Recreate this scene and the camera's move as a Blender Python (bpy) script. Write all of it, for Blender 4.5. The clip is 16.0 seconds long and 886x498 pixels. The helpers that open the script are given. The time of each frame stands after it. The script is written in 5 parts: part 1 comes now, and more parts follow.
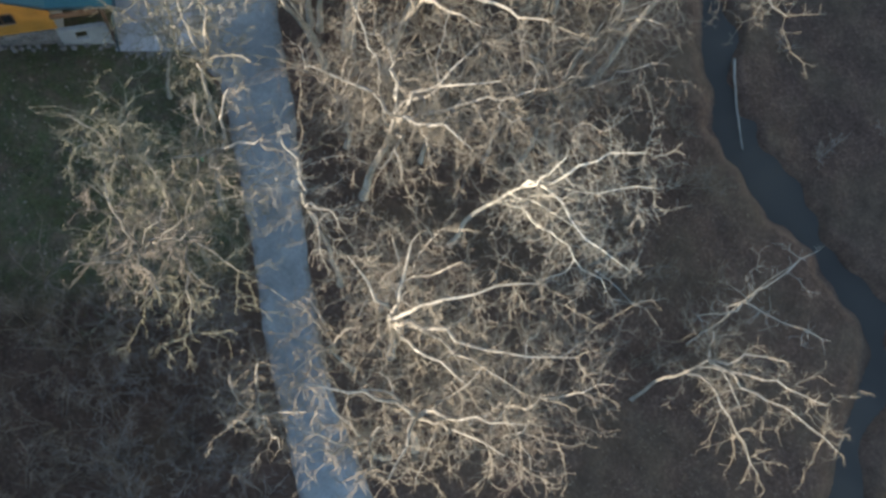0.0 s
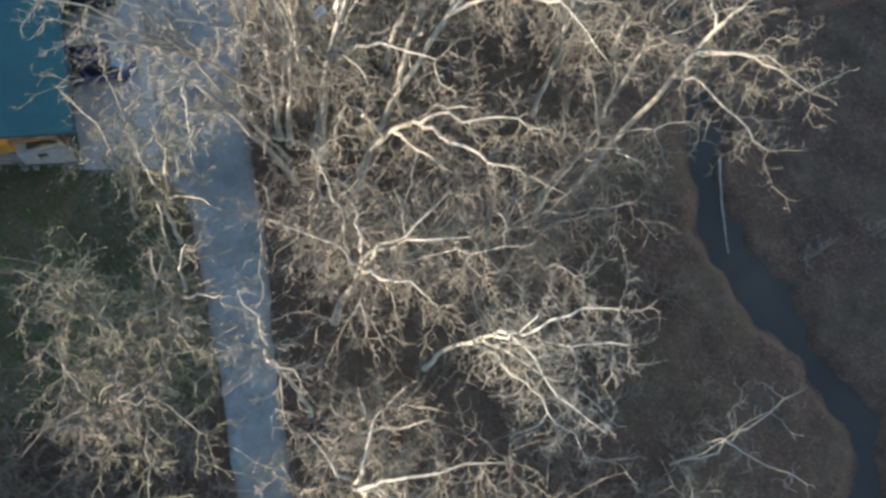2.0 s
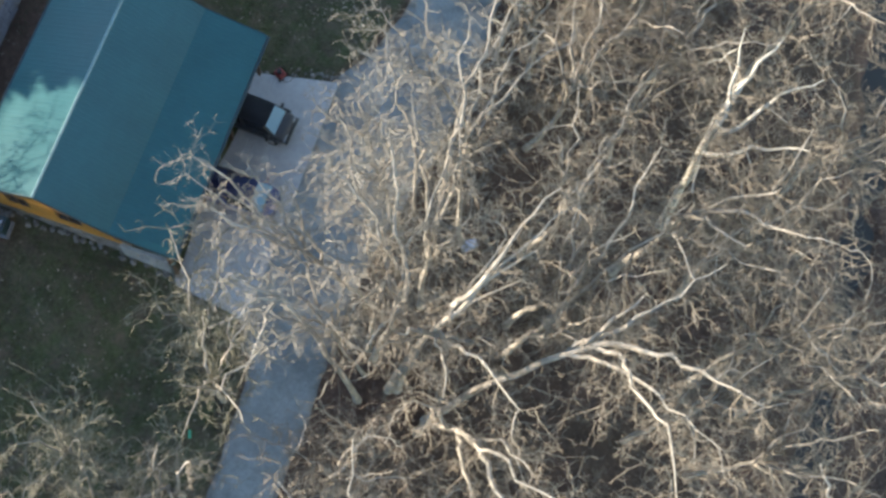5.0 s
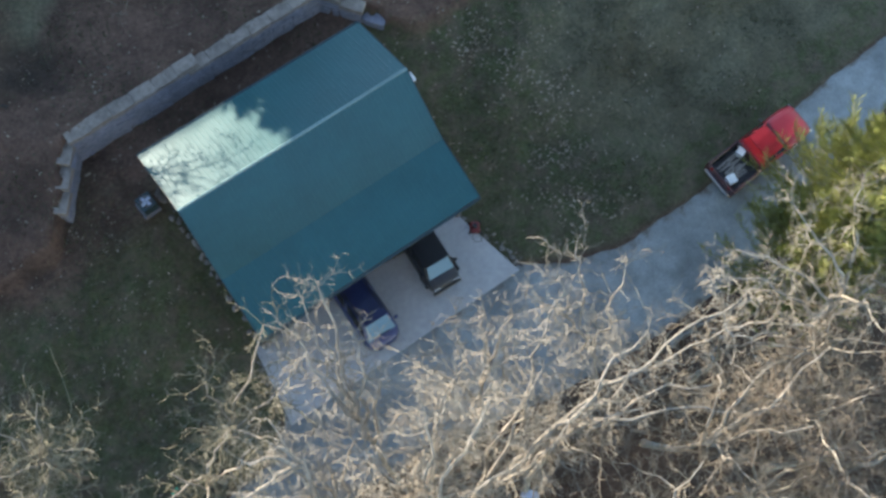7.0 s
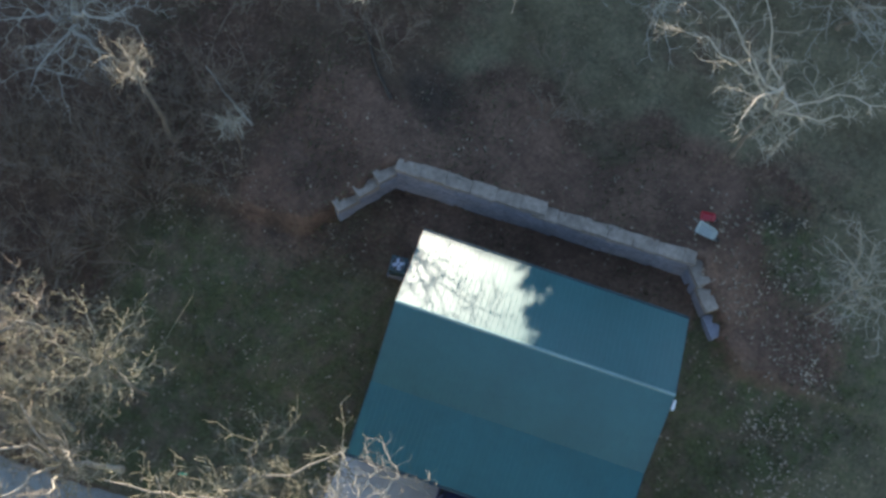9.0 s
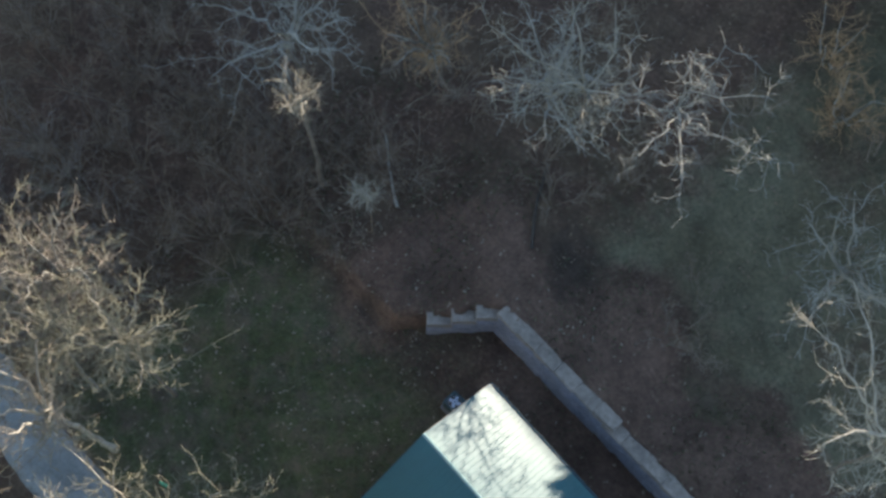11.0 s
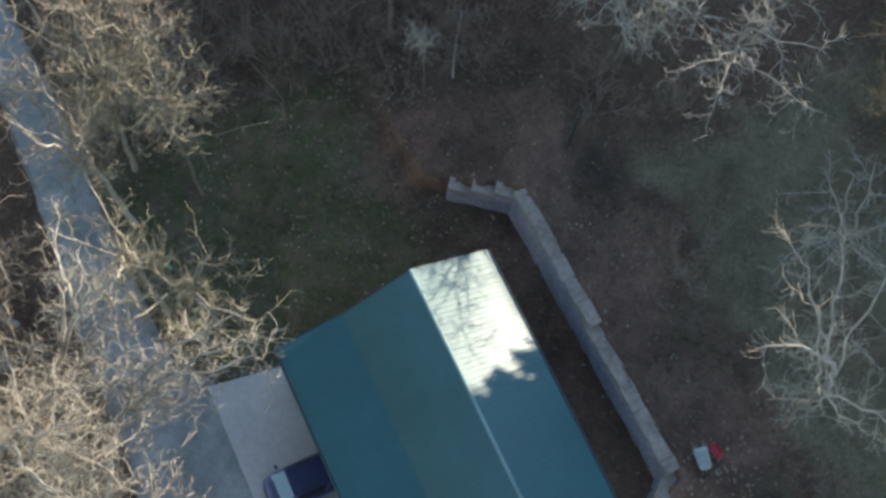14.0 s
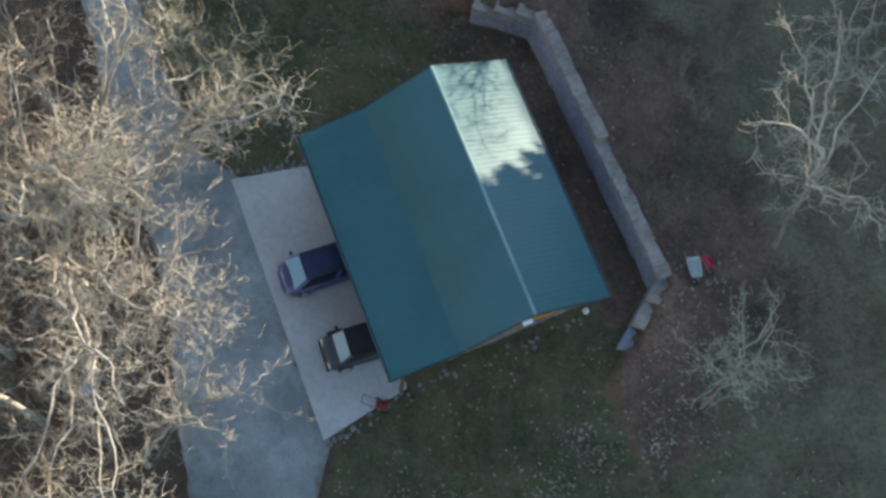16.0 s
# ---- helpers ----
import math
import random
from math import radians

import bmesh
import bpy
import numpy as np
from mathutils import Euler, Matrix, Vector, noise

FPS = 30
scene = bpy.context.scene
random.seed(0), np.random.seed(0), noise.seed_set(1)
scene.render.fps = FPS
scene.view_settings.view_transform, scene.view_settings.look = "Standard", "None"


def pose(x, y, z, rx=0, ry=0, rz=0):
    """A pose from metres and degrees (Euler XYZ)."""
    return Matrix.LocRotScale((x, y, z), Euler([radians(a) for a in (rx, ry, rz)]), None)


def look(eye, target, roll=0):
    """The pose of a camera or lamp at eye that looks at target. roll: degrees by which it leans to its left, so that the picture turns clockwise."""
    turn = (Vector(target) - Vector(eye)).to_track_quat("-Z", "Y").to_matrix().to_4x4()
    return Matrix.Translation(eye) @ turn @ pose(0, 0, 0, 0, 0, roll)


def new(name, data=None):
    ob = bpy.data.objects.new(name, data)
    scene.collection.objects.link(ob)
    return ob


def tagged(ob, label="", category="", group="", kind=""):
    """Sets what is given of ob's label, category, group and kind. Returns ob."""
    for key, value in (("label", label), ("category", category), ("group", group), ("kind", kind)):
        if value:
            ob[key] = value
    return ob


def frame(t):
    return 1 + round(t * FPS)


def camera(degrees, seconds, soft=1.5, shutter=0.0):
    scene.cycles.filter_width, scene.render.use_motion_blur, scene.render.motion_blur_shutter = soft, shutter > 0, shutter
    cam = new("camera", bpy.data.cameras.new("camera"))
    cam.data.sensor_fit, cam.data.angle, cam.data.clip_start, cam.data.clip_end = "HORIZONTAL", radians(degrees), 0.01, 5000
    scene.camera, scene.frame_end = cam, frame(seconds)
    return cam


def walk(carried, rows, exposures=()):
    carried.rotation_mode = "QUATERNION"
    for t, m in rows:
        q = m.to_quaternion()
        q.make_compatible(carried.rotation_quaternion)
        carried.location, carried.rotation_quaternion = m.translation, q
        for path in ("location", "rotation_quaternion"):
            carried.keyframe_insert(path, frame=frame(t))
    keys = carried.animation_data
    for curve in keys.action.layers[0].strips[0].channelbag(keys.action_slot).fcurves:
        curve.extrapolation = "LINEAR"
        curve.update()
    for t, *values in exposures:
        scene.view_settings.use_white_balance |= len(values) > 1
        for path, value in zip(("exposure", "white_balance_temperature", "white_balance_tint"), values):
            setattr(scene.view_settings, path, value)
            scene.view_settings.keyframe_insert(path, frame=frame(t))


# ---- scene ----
cam = camera(40.3, 16.0, soft=3.0)
PATH = [
    (0, (-30.186, -8.277, 59.418), (-29.657, -8.474, 57.5), 10.5),
    (0.5, (-28.829, -8.844, 59.431), (-28.302, -9.035, 57.511), 10.3),
    (1, (-27.262, -9.525, 59.5), (-26.737, -9.712, 57.579), 10.0),
    (1.5, (-25.403, -10.218, 59.544), (-24.885, -10.406, 57.622), 10.0),
    (2, (-23.428, -11.013, 59.58), (-22.916, -11.202, 57.656), 10.0),
    (2.5, (-21.432, -11.905, 59.487), (-20.914, -12.071, 57.563), 9.6),
    (3, (-19.424, -12.893, 59.321), (-18.895, -13.02, 57.397), 8.8),
    (3.5, (-17.429, -13.805, 59.061), (-16.879, -13.876, 57.14), 7.8),
    (3.7, (-16.628, -13.969, 59.011), (-16.068, -14.015, 57.092), 8.0),
    (5.8, (-8.742, -12.641, 59.406), (-8.1843, -12.4988, 57.4905), 16.14),
    (6, (-7.914, -12.391, 59.318), (-7.3645, -12.2195, 57.4022), 16.91),
    (6.5, (-5.491, -11.686, 58.922), (-4.9842, -11.4307, 57.0036), 17.45),
    (7, (-3.156, -10.829, 58.54), (-2.7149, -10.4846, 56.6209), 17.18),
    (7.5, (-0.814, -10.004, 58.076), (-0.4707, -9.5685, 56.1547), 15.48),
    (8, (1.172, -8.617, 57.578), (1.3833, -8.107, 55.6558), 13.84),
    (8.2, (1.71, -7.826, 57.432), (1.8691, -7.3099, 55.506), 12.82),
    (8.5, (2.345, -6.569, 57.136), (2.4117, -6.0308, 55.2112), 11.37),
    (9, (3.351, -4.908, 56.516), (3.2646, -4.3605, 54.595), 9.85),
    (9.5, (4.312, -3.487, 55.826), (4.066, -2.9504, 53.9153), 7.45),
    (10, (5.13, -2.4, 55.367), (4.7821, -1.8703, 53.4699), 6.61),
    (10.2, (5.435, -2.073, 55.301), (5.0571, -1.5423, 53.4108), 6.47),
    (12.3, (8.867, -0.335, 55.646), (8.325, 0.137, 53.78), 7.6),
    (12.5, (9.33, -0.372, 55.648), (8.783, 0.091, 53.781), 7.8),
    (13, (10.794, -0.76, 55.586), (10.228, -0.321, 53.718), 8.5),
    (13.5, (12.549, -1.381, 55.521), (11.972, -0.965, 53.652), 9.0),
    (14, (14.527, -2.182, 55.465), (13.95, -1.786, 53.591), 9.7),
    (14.5, (16.55, -3.052, 55.389), (15.971, -2.679, 53.511), 10.2),
    (15, (18.552, -3.876, 55.424), (17.977, -3.527, 53.54), 10.8),
    (15.5, (20.55, -4.629, 55.537), (19.986, -4.29, 53.649), 11.3),
    (16, (22.504, -5.437, 55.506), (21.944, -5.079, 53.62), 12.1),
]
EXPOSURES = tuple((t, e, 7030 if t > 12 else 6780, 11) for t, e in ((0, 1.65), (3.5, 1.82), (6, 1.93), (8, 1.94), (9, 1.79), (10, 1.7), (12.5, 1.67), (14.5, 1.74), (16, 1.8)))
walk(cam, [(t, look(eye, target, roll)) for t, eye, target, roll in PATH], EXPOSURES)

# ---- light ----
SUN_HEIGHT = 15.5
SUN_SIDE = 9.0
world = bpy.data.worlds.new("sky")
scene.world = world
world.use_nodes = True
nt = world.node_tree
sky = nt.nodes.new("ShaderNodeTexSky")
sky.sky_type = "NISHITA"
sky.sun_disc = False
sky.sun_elevation = radians(SUN_HEIGHT)
sky.sun_rotation = radians(-SUN_SIDE)
sky.air_density, sky.dust_density, sky.ozone_density = 1.0, 0.02, 1.2
nt.links.new(sky.outputs[0], nt.nodes["Background"].inputs[0])
nt.nodes["Background"].inputs[1].default_value = 0.155
sun = new("sun", bpy.data.lights.new("sun", "SUN"))
sun.data.energy = 4.3
sun.data.angle = radians(0.53)
sun.data.color = (1.0, 0.9, 0.76)
sun.matrix_world = look((-80 * math.sin(radians(SUN_SIDE)), 80 * math.cos(radians(SUN_SIDE)), 80 * math.tan(radians(SUN_HEIGHT))), (0, 0, 0))


# ---- materials ----
def shader(name):
    m = bpy.data.materials.new(name)
    m.use_nodes = True
    t = m.node_tree
    return m, t, t.nodes["Principled BSDF"]


def node(t, kind, ins=(), **props):
    n = t.nodes.new(kind)
    for k, v in props.items():
        if k == "operation":
            n.operation = v
        elif k == "blend":
            n.data_type = "RGBA"
            n.blend_type = v
        elif k == "attribute":
            n.attribute_name = v
    for i, v in ins:
        if isinstance(v, bpy.types.NodeSocket):
            t.links.new(v, n.inputs[i])
        else:
            n.inputs[i].default_value = v
    return n


def noise_at(t, scale, detail=4.0, rough=0.6, stretch=None):
    pos = node(t, "ShaderNodeNewGeometry").outputs["Position"]
    if stretch:
        pos = node(t, "ShaderNodeVectorMath", ((0, pos), (1, stretch)), operation="MULTIPLY").outputs[0]
    return node(t, "ShaderNodeTexNoise", (("Vector", pos), ("Scale", scale), ("Detail", detail), ("Roughness", rough))).outputs["Fac"]


def ramp(t, fac, *stops):
    r = t.nodes.new("ShaderNodeValToRGB")
    t.links.new(fac, r.inputs[0])
    el = r.color_ramp.elements
    while len(el) < len(stops):
        el.new(0.5)
    for e, (p, c) in zip(el, stops):
        e.position = p
        e.color = (*c, 1) if len(c) == 3 else (c[0], c[0], c[0], 1)
    return r.outputs[0]


def blend(t, fac, a, b, kind="MIX"):
    n = node(t, "ShaderNodeMix", blend=kind)
    for i, v in ((0, fac), (6, a), (7, b)):
        if isinstance(v, bpy.types.NodeSocket):
            t.links.new(v, n.inputs[i])
        elif i == 0:
            n.inputs[i].default_value = v
        else:
            n.inputs[i].default_value = (*v, 1)
    return n.outputs[2]


def bump(t, bsdf, height, strength, distance):
    b = node(t, "ShaderNodeBump", (("Height", height), ("Strength", strength), ("Distance", distance)))
    t.links.new(b.outputs[0], bsdf.inputs["Normal"])


def surface(name, dark, light, scale=6.0, rough=0.8, metal=0.0, relief=0.3, depth=0.02, coarse=0.7, tone=0.25, each=0.0, coat=0.0, stretch=None):
    """Two scales of variation in colour, fine relief, and a tone of its own for each piece."""
    m, t, b = shader(name)
    fine = noise_at(t, scale, 6.0, 0.65, stretch)
    wide = noise_at(t, coarse, 3.0, 0.5)
    col = ramp(t, fine, (0.3, dark), (0.7, light))
    grey = ramp(t, wide, (0.3, (1 - tone,)), (0.7, (1.0,)))
    col = blend(t, 1.0, col, grey, "MULTIPLY")
    if each:
        rnd = node(t, "ShaderNodeObjectInfo").outputs["Random"]
        tone_each = ramp(t, rnd, (0.0, (1 - each,)), (1.0, (1.0,)))
        col = blend(t, 1.0, col, tone_each, "MULTIPLY")
    t.links.new(col, b.inputs["Base Color"])
    r = node(t, "ShaderNodeMapRange", ((0, wide), (3, max(0.03, rough - 0.08)), (4, min(1.0, rough + 0.08))))
    t.links.new(r.outputs[0], b.inputs["Roughness"])
    b.inputs["Metallic"].default_value = metal
    b.inputs["Coat Weight"].default_value = coat
    if relief:
        bump(t, b, fine, relief, depth)
    return m


ROOF_METAL = surface("green_roof_metal", (0.0155, 0.086, 0.094), (0.0205, 0.099, 0.108), 3.0, 0.33, 0.0, 0.05, 0.004, 0.5, 0.16, coat=0.0)
ROOF_METAL.node_tree.nodes["Principled BSDF"].inputs["Specular IOR Level"].default_value = 0.42
# paler than the roof sheets: the cap's sheen is put into its colour
RIDGE_SHEEN_METAL = surface("ridge_sheen_metal", (0.15, 0.26, 0.265), (0.22, 0.33, 0.335), 8.0, 0.35, 0.3, 0.05, 0.003)
DARK_TRIM = surface("dark_trim", (0.012, 0.035, 0.045), (0.02, 0.05, 0.06), 8.0, 0.5)
SIDING = surface("ochre_siding", (0.40, 0.17, 0.022), (0.58, 0.27, 0.045), 9.0, 0.6, each=0.25, relief=0.25, depth=0.006, stretch=(1, 0.15, 1))
BROWN_WOOD = surface("brown_wood", (0.075, 0.042, 0.025), (0.13, 0.075, 0.042), 9.0, 0.7)
STONE = surface("foundation_stone", (0.13, 0.115, 0.1), (0.27, 0.245, 0.22), 5.0, 0.9, each=0.35, relief=0.6, depth=0.03)
# the bluish cast of skylit shade is put into this block colour
SKY_SHADE_BLOCK = surface("sky_shade_block", (0.13, 0.138, 0.175), (0.25, 0.258, 0.305), 5.0, 0.92, each=0.08, relief=0.8, depth=0.05)
CAPSTONE = surface("cap_block", (0.165, 0.138, 0.118), (0.31, 0.265, 0.225), 4.0, 0.92, each=0.15, relief=0.7, depth=0.04)
CONCRETE = surface("apron_concrete", (0.34, 0.34, 0.34), (0.43, 0.42, 0.41), 3.5, 0.85, relief=0.12, depth=0.008, coarse=0.35, tone=0.2)
GREY_WALL = surface("grey_wall", (0.25, 0.25, 0.25), (0.35, 0.35, 0.34), 4.0, 0.9)
BARK = surface("pale_bark", (0.27, 0.238, 0.19), (0.54, 0.485, 0.4), 7.0, 0.9, relief=0.5, depth=0.02, coarse=0.8, tone=0.45, stretch=(1, 1, 0.4))
WHITE_BARK = surface("white_bark", (0.42, 0.39, 0.315), (0.68, 0.635, 0.53), 5.0, 0.85, relief=0.4, depth=0.01, coarse=0.8, tone=0.25)
TWIG = surface("tan_twigs", (0.161, 0.132, 0.097), (0.291, 0.246, 0.181), 2.0, 0.9, relief=0.0, coarse=0.25, tone=0.3)
TWIG_ORANGE = surface("orange_brown_twigs", (0.24, 0.14, 0.075), (0.44, 0.28, 0.15), 2.0, 0.9, relief=0.0, coarse=0.25, tone=0.3)
TWIG_OLIVE = surface("olive_twigs", (0.132, 0.119, 0.079), (0.251, 0.229, 0.158), 2.0, 0.9, relief=0.0, coarse=0.25, tone=0.3)
TWIG_BROWN = surface("brown_twigs", (0.132, 0.106, 0.081), (0.246, 0.202, 0.154), 2.0, 0.9, relief=0.0, coarse=0.25, tone=0.3)
TWIG_PALE = surface("grey_twigs", (0.186, 0.166, 0.132), (0.326, 0.294, 0.236), 2.0, 0.9, relief=0.0, coarse=0.25, tone=0.25)
# greyer copy of the twigs, with shade put into the colour
TWIG_SHADE_GREY = surface("shade_grey_twigs", (0.17, 0.162, 0.142), (0.31, 0.298, 0.265), 2.0, 0.9, relief=0.0, coarse=0.25, tone=0.25)
TWIG_DARK = surface("dark_thicket_twigs", (0.125, 0.108, 0.094), (0.24, 0.208, 0.182), 2.0, 0.9, relief=0.0, coarse=0.25, tone=0.3)
# thicket twigs; also darkens some trunks to stand for shade on them
THICKET_AND_SHADED_STEM = surface("brown_thicket_twigs_and_shaded_trunks", (0.115, 0.09, 0.069), (0.22, 0.176, 0.136), 2.0, 0.9, relief=0.0, coarse=0.25, tone=0.3)
LOG_BARK = surface("dark_log_bark", (0.035, 0.028, 0.022), (0.075, 0.06, 0.048), 5.0, 0.9, coarse=0.5, tone=0.3)
NEEDLES = surface("yellow_green_needles", (0.13, 0.15, 0.04), (0.34, 0.36, 0.1), 2.5, 0.75, relief=0.0, coarse=0.8, tone=0.35)
LEAF = surface("dry_leaf", (0.14, 0.11, 0.078), (0.33, 0.275, 0.21), 1.3, 0.85, relief=0.0, coarse=0.5, tone=0.4)
LITTER = surface("brown_leaf", (0.09, 0.062, 0.042), (0.2, 0.15, 0.105), 1.3, 0.9, relief=0.0, coarse=0.5, tone=0.4)
GRASS = surface("lawn_blades", (0.036, 0.048, 0.018), (0.085, 0.098, 0.042), 2.0, 0.85, relief=0.0, coarse=0.5, tone=0.35)
WATER, _t, _b = shader("creek_water")
_b.inputs["Base Color"].default_value = (0.05, 0.046, 0.04, 1)
_b.inputs["Roughness"].default_value = 0.4
_b.inputs["Specular IOR Level"].default_value = 0.1
bump(_t, _b, noise_at(_t, 3.0, 3.0), 0.12, 0.03)
RED = surface("red_paint", (0.27, 0.009, 0.018), (0.33, 0.013, 0.024), 3.0, 0.4, coat=0.1, relief=0.0)
MAROON = surface("faded_maroon_paint", (0.055, 0.02, 0.022), (0.085, 0.03, 0.032), 3.0, 0.4, coat=0.2, relief=0.0)
BLUE = surface("blue_car_paint", (0.03, 0.042, 0.13), (0.04, 0.056, 0.165), 3.0, 0.35, 0.2, coat=0.3, relief=0.0)
CHARCOAL = surface("charcoal_car_paint", (0.022, 0.026, 0.032), (0.03, 0.031, 0.04), 3.0, 0.55, 0.0, relief=0.0)
MOWER_RED = surface("worn_red_paint", (0.13, 0.012, 0.012), (0.2, 0.022, 0.018), 6.0, 0.5, relief=0.0)
RUBBER = surface("black_rubber", (0.012, 0.012, 0.012), (0.022, 0.022, 0.022), 20.0, 0.85)
CHROME = surface("wheel_metal", (0.4, 0.4, 0.42), (0.5, 0.5, 0.52), 8.0, 0.3, 1.0, relief=0.0)
# pale blue base stands in for the sky reflected in windshields
SKY_PAINTED_GLASS, _t, _b = shader("sky_painted_glass")
_b.inputs["Base Color"].default_value = (0.15, 0.25, 0.33, 1)
_b.inputs["Roughness"].default_value = 0.12
_b.inputs["IOR"].default_value = 1.42
_b.inputs["Specular IOR Level"].default_value = 0.12
DARK_GLASS, _t, _b = shader("tinted_glass")
_b.inputs["Base Color"].default_value = (0.012, 0.015, 0.022, 1)
_b.inputs["Roughness"].default_value = 0.2
_b.inputs["Specular IOR Level"].default_value = 0.15
LAMP_GLASS = surface("lamp_lens", (0.16, 0.17, 0.19), (0.22, 0.23, 0.25), 8.0, 0.1, relief=0.0, coat=1.0)
TAIL_GLASS = surface("tail_lens", (0.3, 0.01, 0.01), (0.35, 0.02, 0.02), 8.0, 0.15, relief=0.0, coat=1.0)
WINDOW_GLASS, _t, _b = shader("window_glass")
_b.inputs["Base Color"].default_value = (0.015, 0.017, 0.02, 1)
_b.inputs["Roughness"].default_value = 0.05
WHITE = surface("white_plastic", (0.62, 0.62, 0.62), (0.75, 0.75, 0.74), 5.0, 0.45, relief=0.05)
GREY_METAL = surface("grey_metal", (0.2, 0.21, 0.22), (0.33, 0.34, 0.35), 9.0, 0.5, 0.4)
TRAY = surface("pale_wheelbarrow_tray", (0.24, 0.27, 0.25), (0.36, 0.39, 0.365), 7.0, 0.55)
LUMBER = surface("weathered_lumber", (0.2, 0.18, 0.155), (0.38, 0.35, 0.31), 7.0, 0.85, each=0.3)
BLACK = surface("black_plastic", (0.015, 0.015, 0.017), (0.03, 0.03, 0.032), 8.0, 0.6)
BLUE_PLASTIC = surface("pale_blue_plastic", (0.4, 0.46, 0.6), (0.52, 0.58, 0.7), 5.0, 0.5)
GREEN_PLASTIC = surface("green_plastic", (0.02, 0.3, 0.16), (0.03, 0.38, 0.2), 5.0, 0.5)


def ground_material():
    m, t, b = shader("ground_cover")
    fine = noise_at(t, 5.0, 8.0, 0.7)
    mid = noise_at(t, 1.1, 5.0, 0.65)
    wide = noise_at(t, 0.22, 4.0, 0.6)
    litter = ramp(t, fine, (0.25, (0.033, 0.020, 0.015)), (0.55, (0.085, 0.054, 0.040)), (0.8, (0.194, 0.130, 0.094)))
    litter = blend(t, ramp(t, wide, (0.4, (0.0,)), (0.62, (0.75,))), litter, blend(t, fine, (0.048, 0.034, 0.023), (0.113, 0.082, 0.056)))
    grass = ramp(t, fine, (0.25, (0.032, 0.039, 0.018)), (0.6, (0.074, 0.081, 0.039)), (0.85, (0.15, 0.134, 0.085)))
    grass = blend(t, ramp(t, mid, (0.4, (0.0,)), (0.66, (0.7,))), grass, blend(t, fine, (0.068, 0.047, 0.037), (0.155, 0.112, 0.09)))
    soil = ramp(t, fine, (0.25, (0.064, 0.039, 0.029)), (0.6, (0.143, 0.090, 0.066)), (0.85, (0.259, 0.177, 0.132)))
    soil = blend(t, ramp(t, wide, (0.45, (0.0,)), (0.6, (0.5,))), soil, (0.053, 0.033, 0.026))
    pale = ramp(t, fine, (0.25, (0.055, 0.052, 0.033)), (0.6, (0.119, 0.110, 0.072)), (0.85, (0.226, 0.196, 0.135)))
    pale = blend(t, ramp(t, wide, (0.42, (0.0,)), (0.6, (0.6,))), pale, blend(t, fine, (0.042, 0.037, 0.022), (0.102, 0.083, 0.051)))
    col = litter
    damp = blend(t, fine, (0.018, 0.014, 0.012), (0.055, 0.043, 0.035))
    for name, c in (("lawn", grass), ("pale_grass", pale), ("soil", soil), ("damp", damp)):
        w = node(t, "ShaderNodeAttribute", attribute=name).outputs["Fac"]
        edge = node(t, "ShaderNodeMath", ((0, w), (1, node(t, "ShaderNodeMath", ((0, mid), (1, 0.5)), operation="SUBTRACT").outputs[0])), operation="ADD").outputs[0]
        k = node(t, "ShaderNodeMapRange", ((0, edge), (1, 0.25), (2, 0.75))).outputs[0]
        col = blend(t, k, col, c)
    blotch = noise_at(t, 0.75, 5.0, 0.7)
    col = blend(t, 1.0, col, ramp(t, blotch, (0.32, (0.7,)), (0.62, (1.12,))), "MULTIPLY")
    fleck = ramp(t, noise_at(t, 13.0, 3.0, 0.6), (0.6, (0.0,)), (0.7, (0.55,)))
    drift = ramp(t, noise_at(t, 0.5, 4.0, 0.65), (0.42, (0.0,)), (0.6, (1.0,)))
    col = blend(t, node(t, "ShaderNodeMath", ((0, fleck), (1, drift)), operation="MULTIPLY").outputs[0], col, (0.2, 0.155, 0.115))
    t.links.new(col, b.inputs["Base Color"])
    b.inputs["Roughness"].default_value = 0.95
    b.inputs["Specular IOR Level"].default_value = 0.15
    bump(t, b, node(t, "ShaderNodeMath", ((0, fine), (1, mid)), operation="ADD").outputs[0], 0.7, 0.09)
    return m


def driveway_material():
    """Bluish gravel with paler wheel tracks, damp patches, and soil and leaves along both verges."""
    m, t, b = shader("driveway_gravel")
    fine, mid, wide = noise_at(t, 9.0, 6.0, 0.65), noise_at(t, 1.3, 4.0, 0.6), noise_at(t, 0.3, 3.0, 0.5)
    col = ramp(t, fine, (0.3, (0.205, 0.222, 0.222)), (0.7, (0.3, 0.322, 0.318)))
    col = blend(t, 1.0, col, ramp(t, wide, (0.35, (0.62,)), (0.65, (1.0,))), "MULTIPLY")
    col = blend(t, 1.0, col, ramp(t, mid, (0.35, (0.8,)), (0.6, (1.0,))), "MULTIPLY")
    verge = node(t, "ShaderNodeAttribute", attribute="verge").outputs["Fac"]
    edge = node(t, "ShaderNodeMath", ((0, verge), (1, node(t, "ShaderNodeMath", ((0, mid), (1, 0.5)), operation="SUBTRACT").outputs[0])), operation="ADD").outputs[0]
    k = node(t, "ShaderNodeMapRange", ((0, edge), (1, 0.72), (2, 1.0))).outputs[0]
    col = blend(t, k, col, ramp(t, fine, (0.3, (0.06, 0.05, 0.04)), (0.7, (0.14, 0.12, 0.095))))
    t.links.new(col, b.inputs["Base Color"])
    b.inputs["Roughness"].default_value = 0.95
    bump(t, b, fine, 0.6, 0.02)
    return m


# ---- building helpers ----
def part(name, bm, material, parent=None, label=""):
    me = bpy.data.meshes.new(name)
    bm.to_mesh(me)
    bm.free()
    return mesh_part(name, me, material, parent, label)


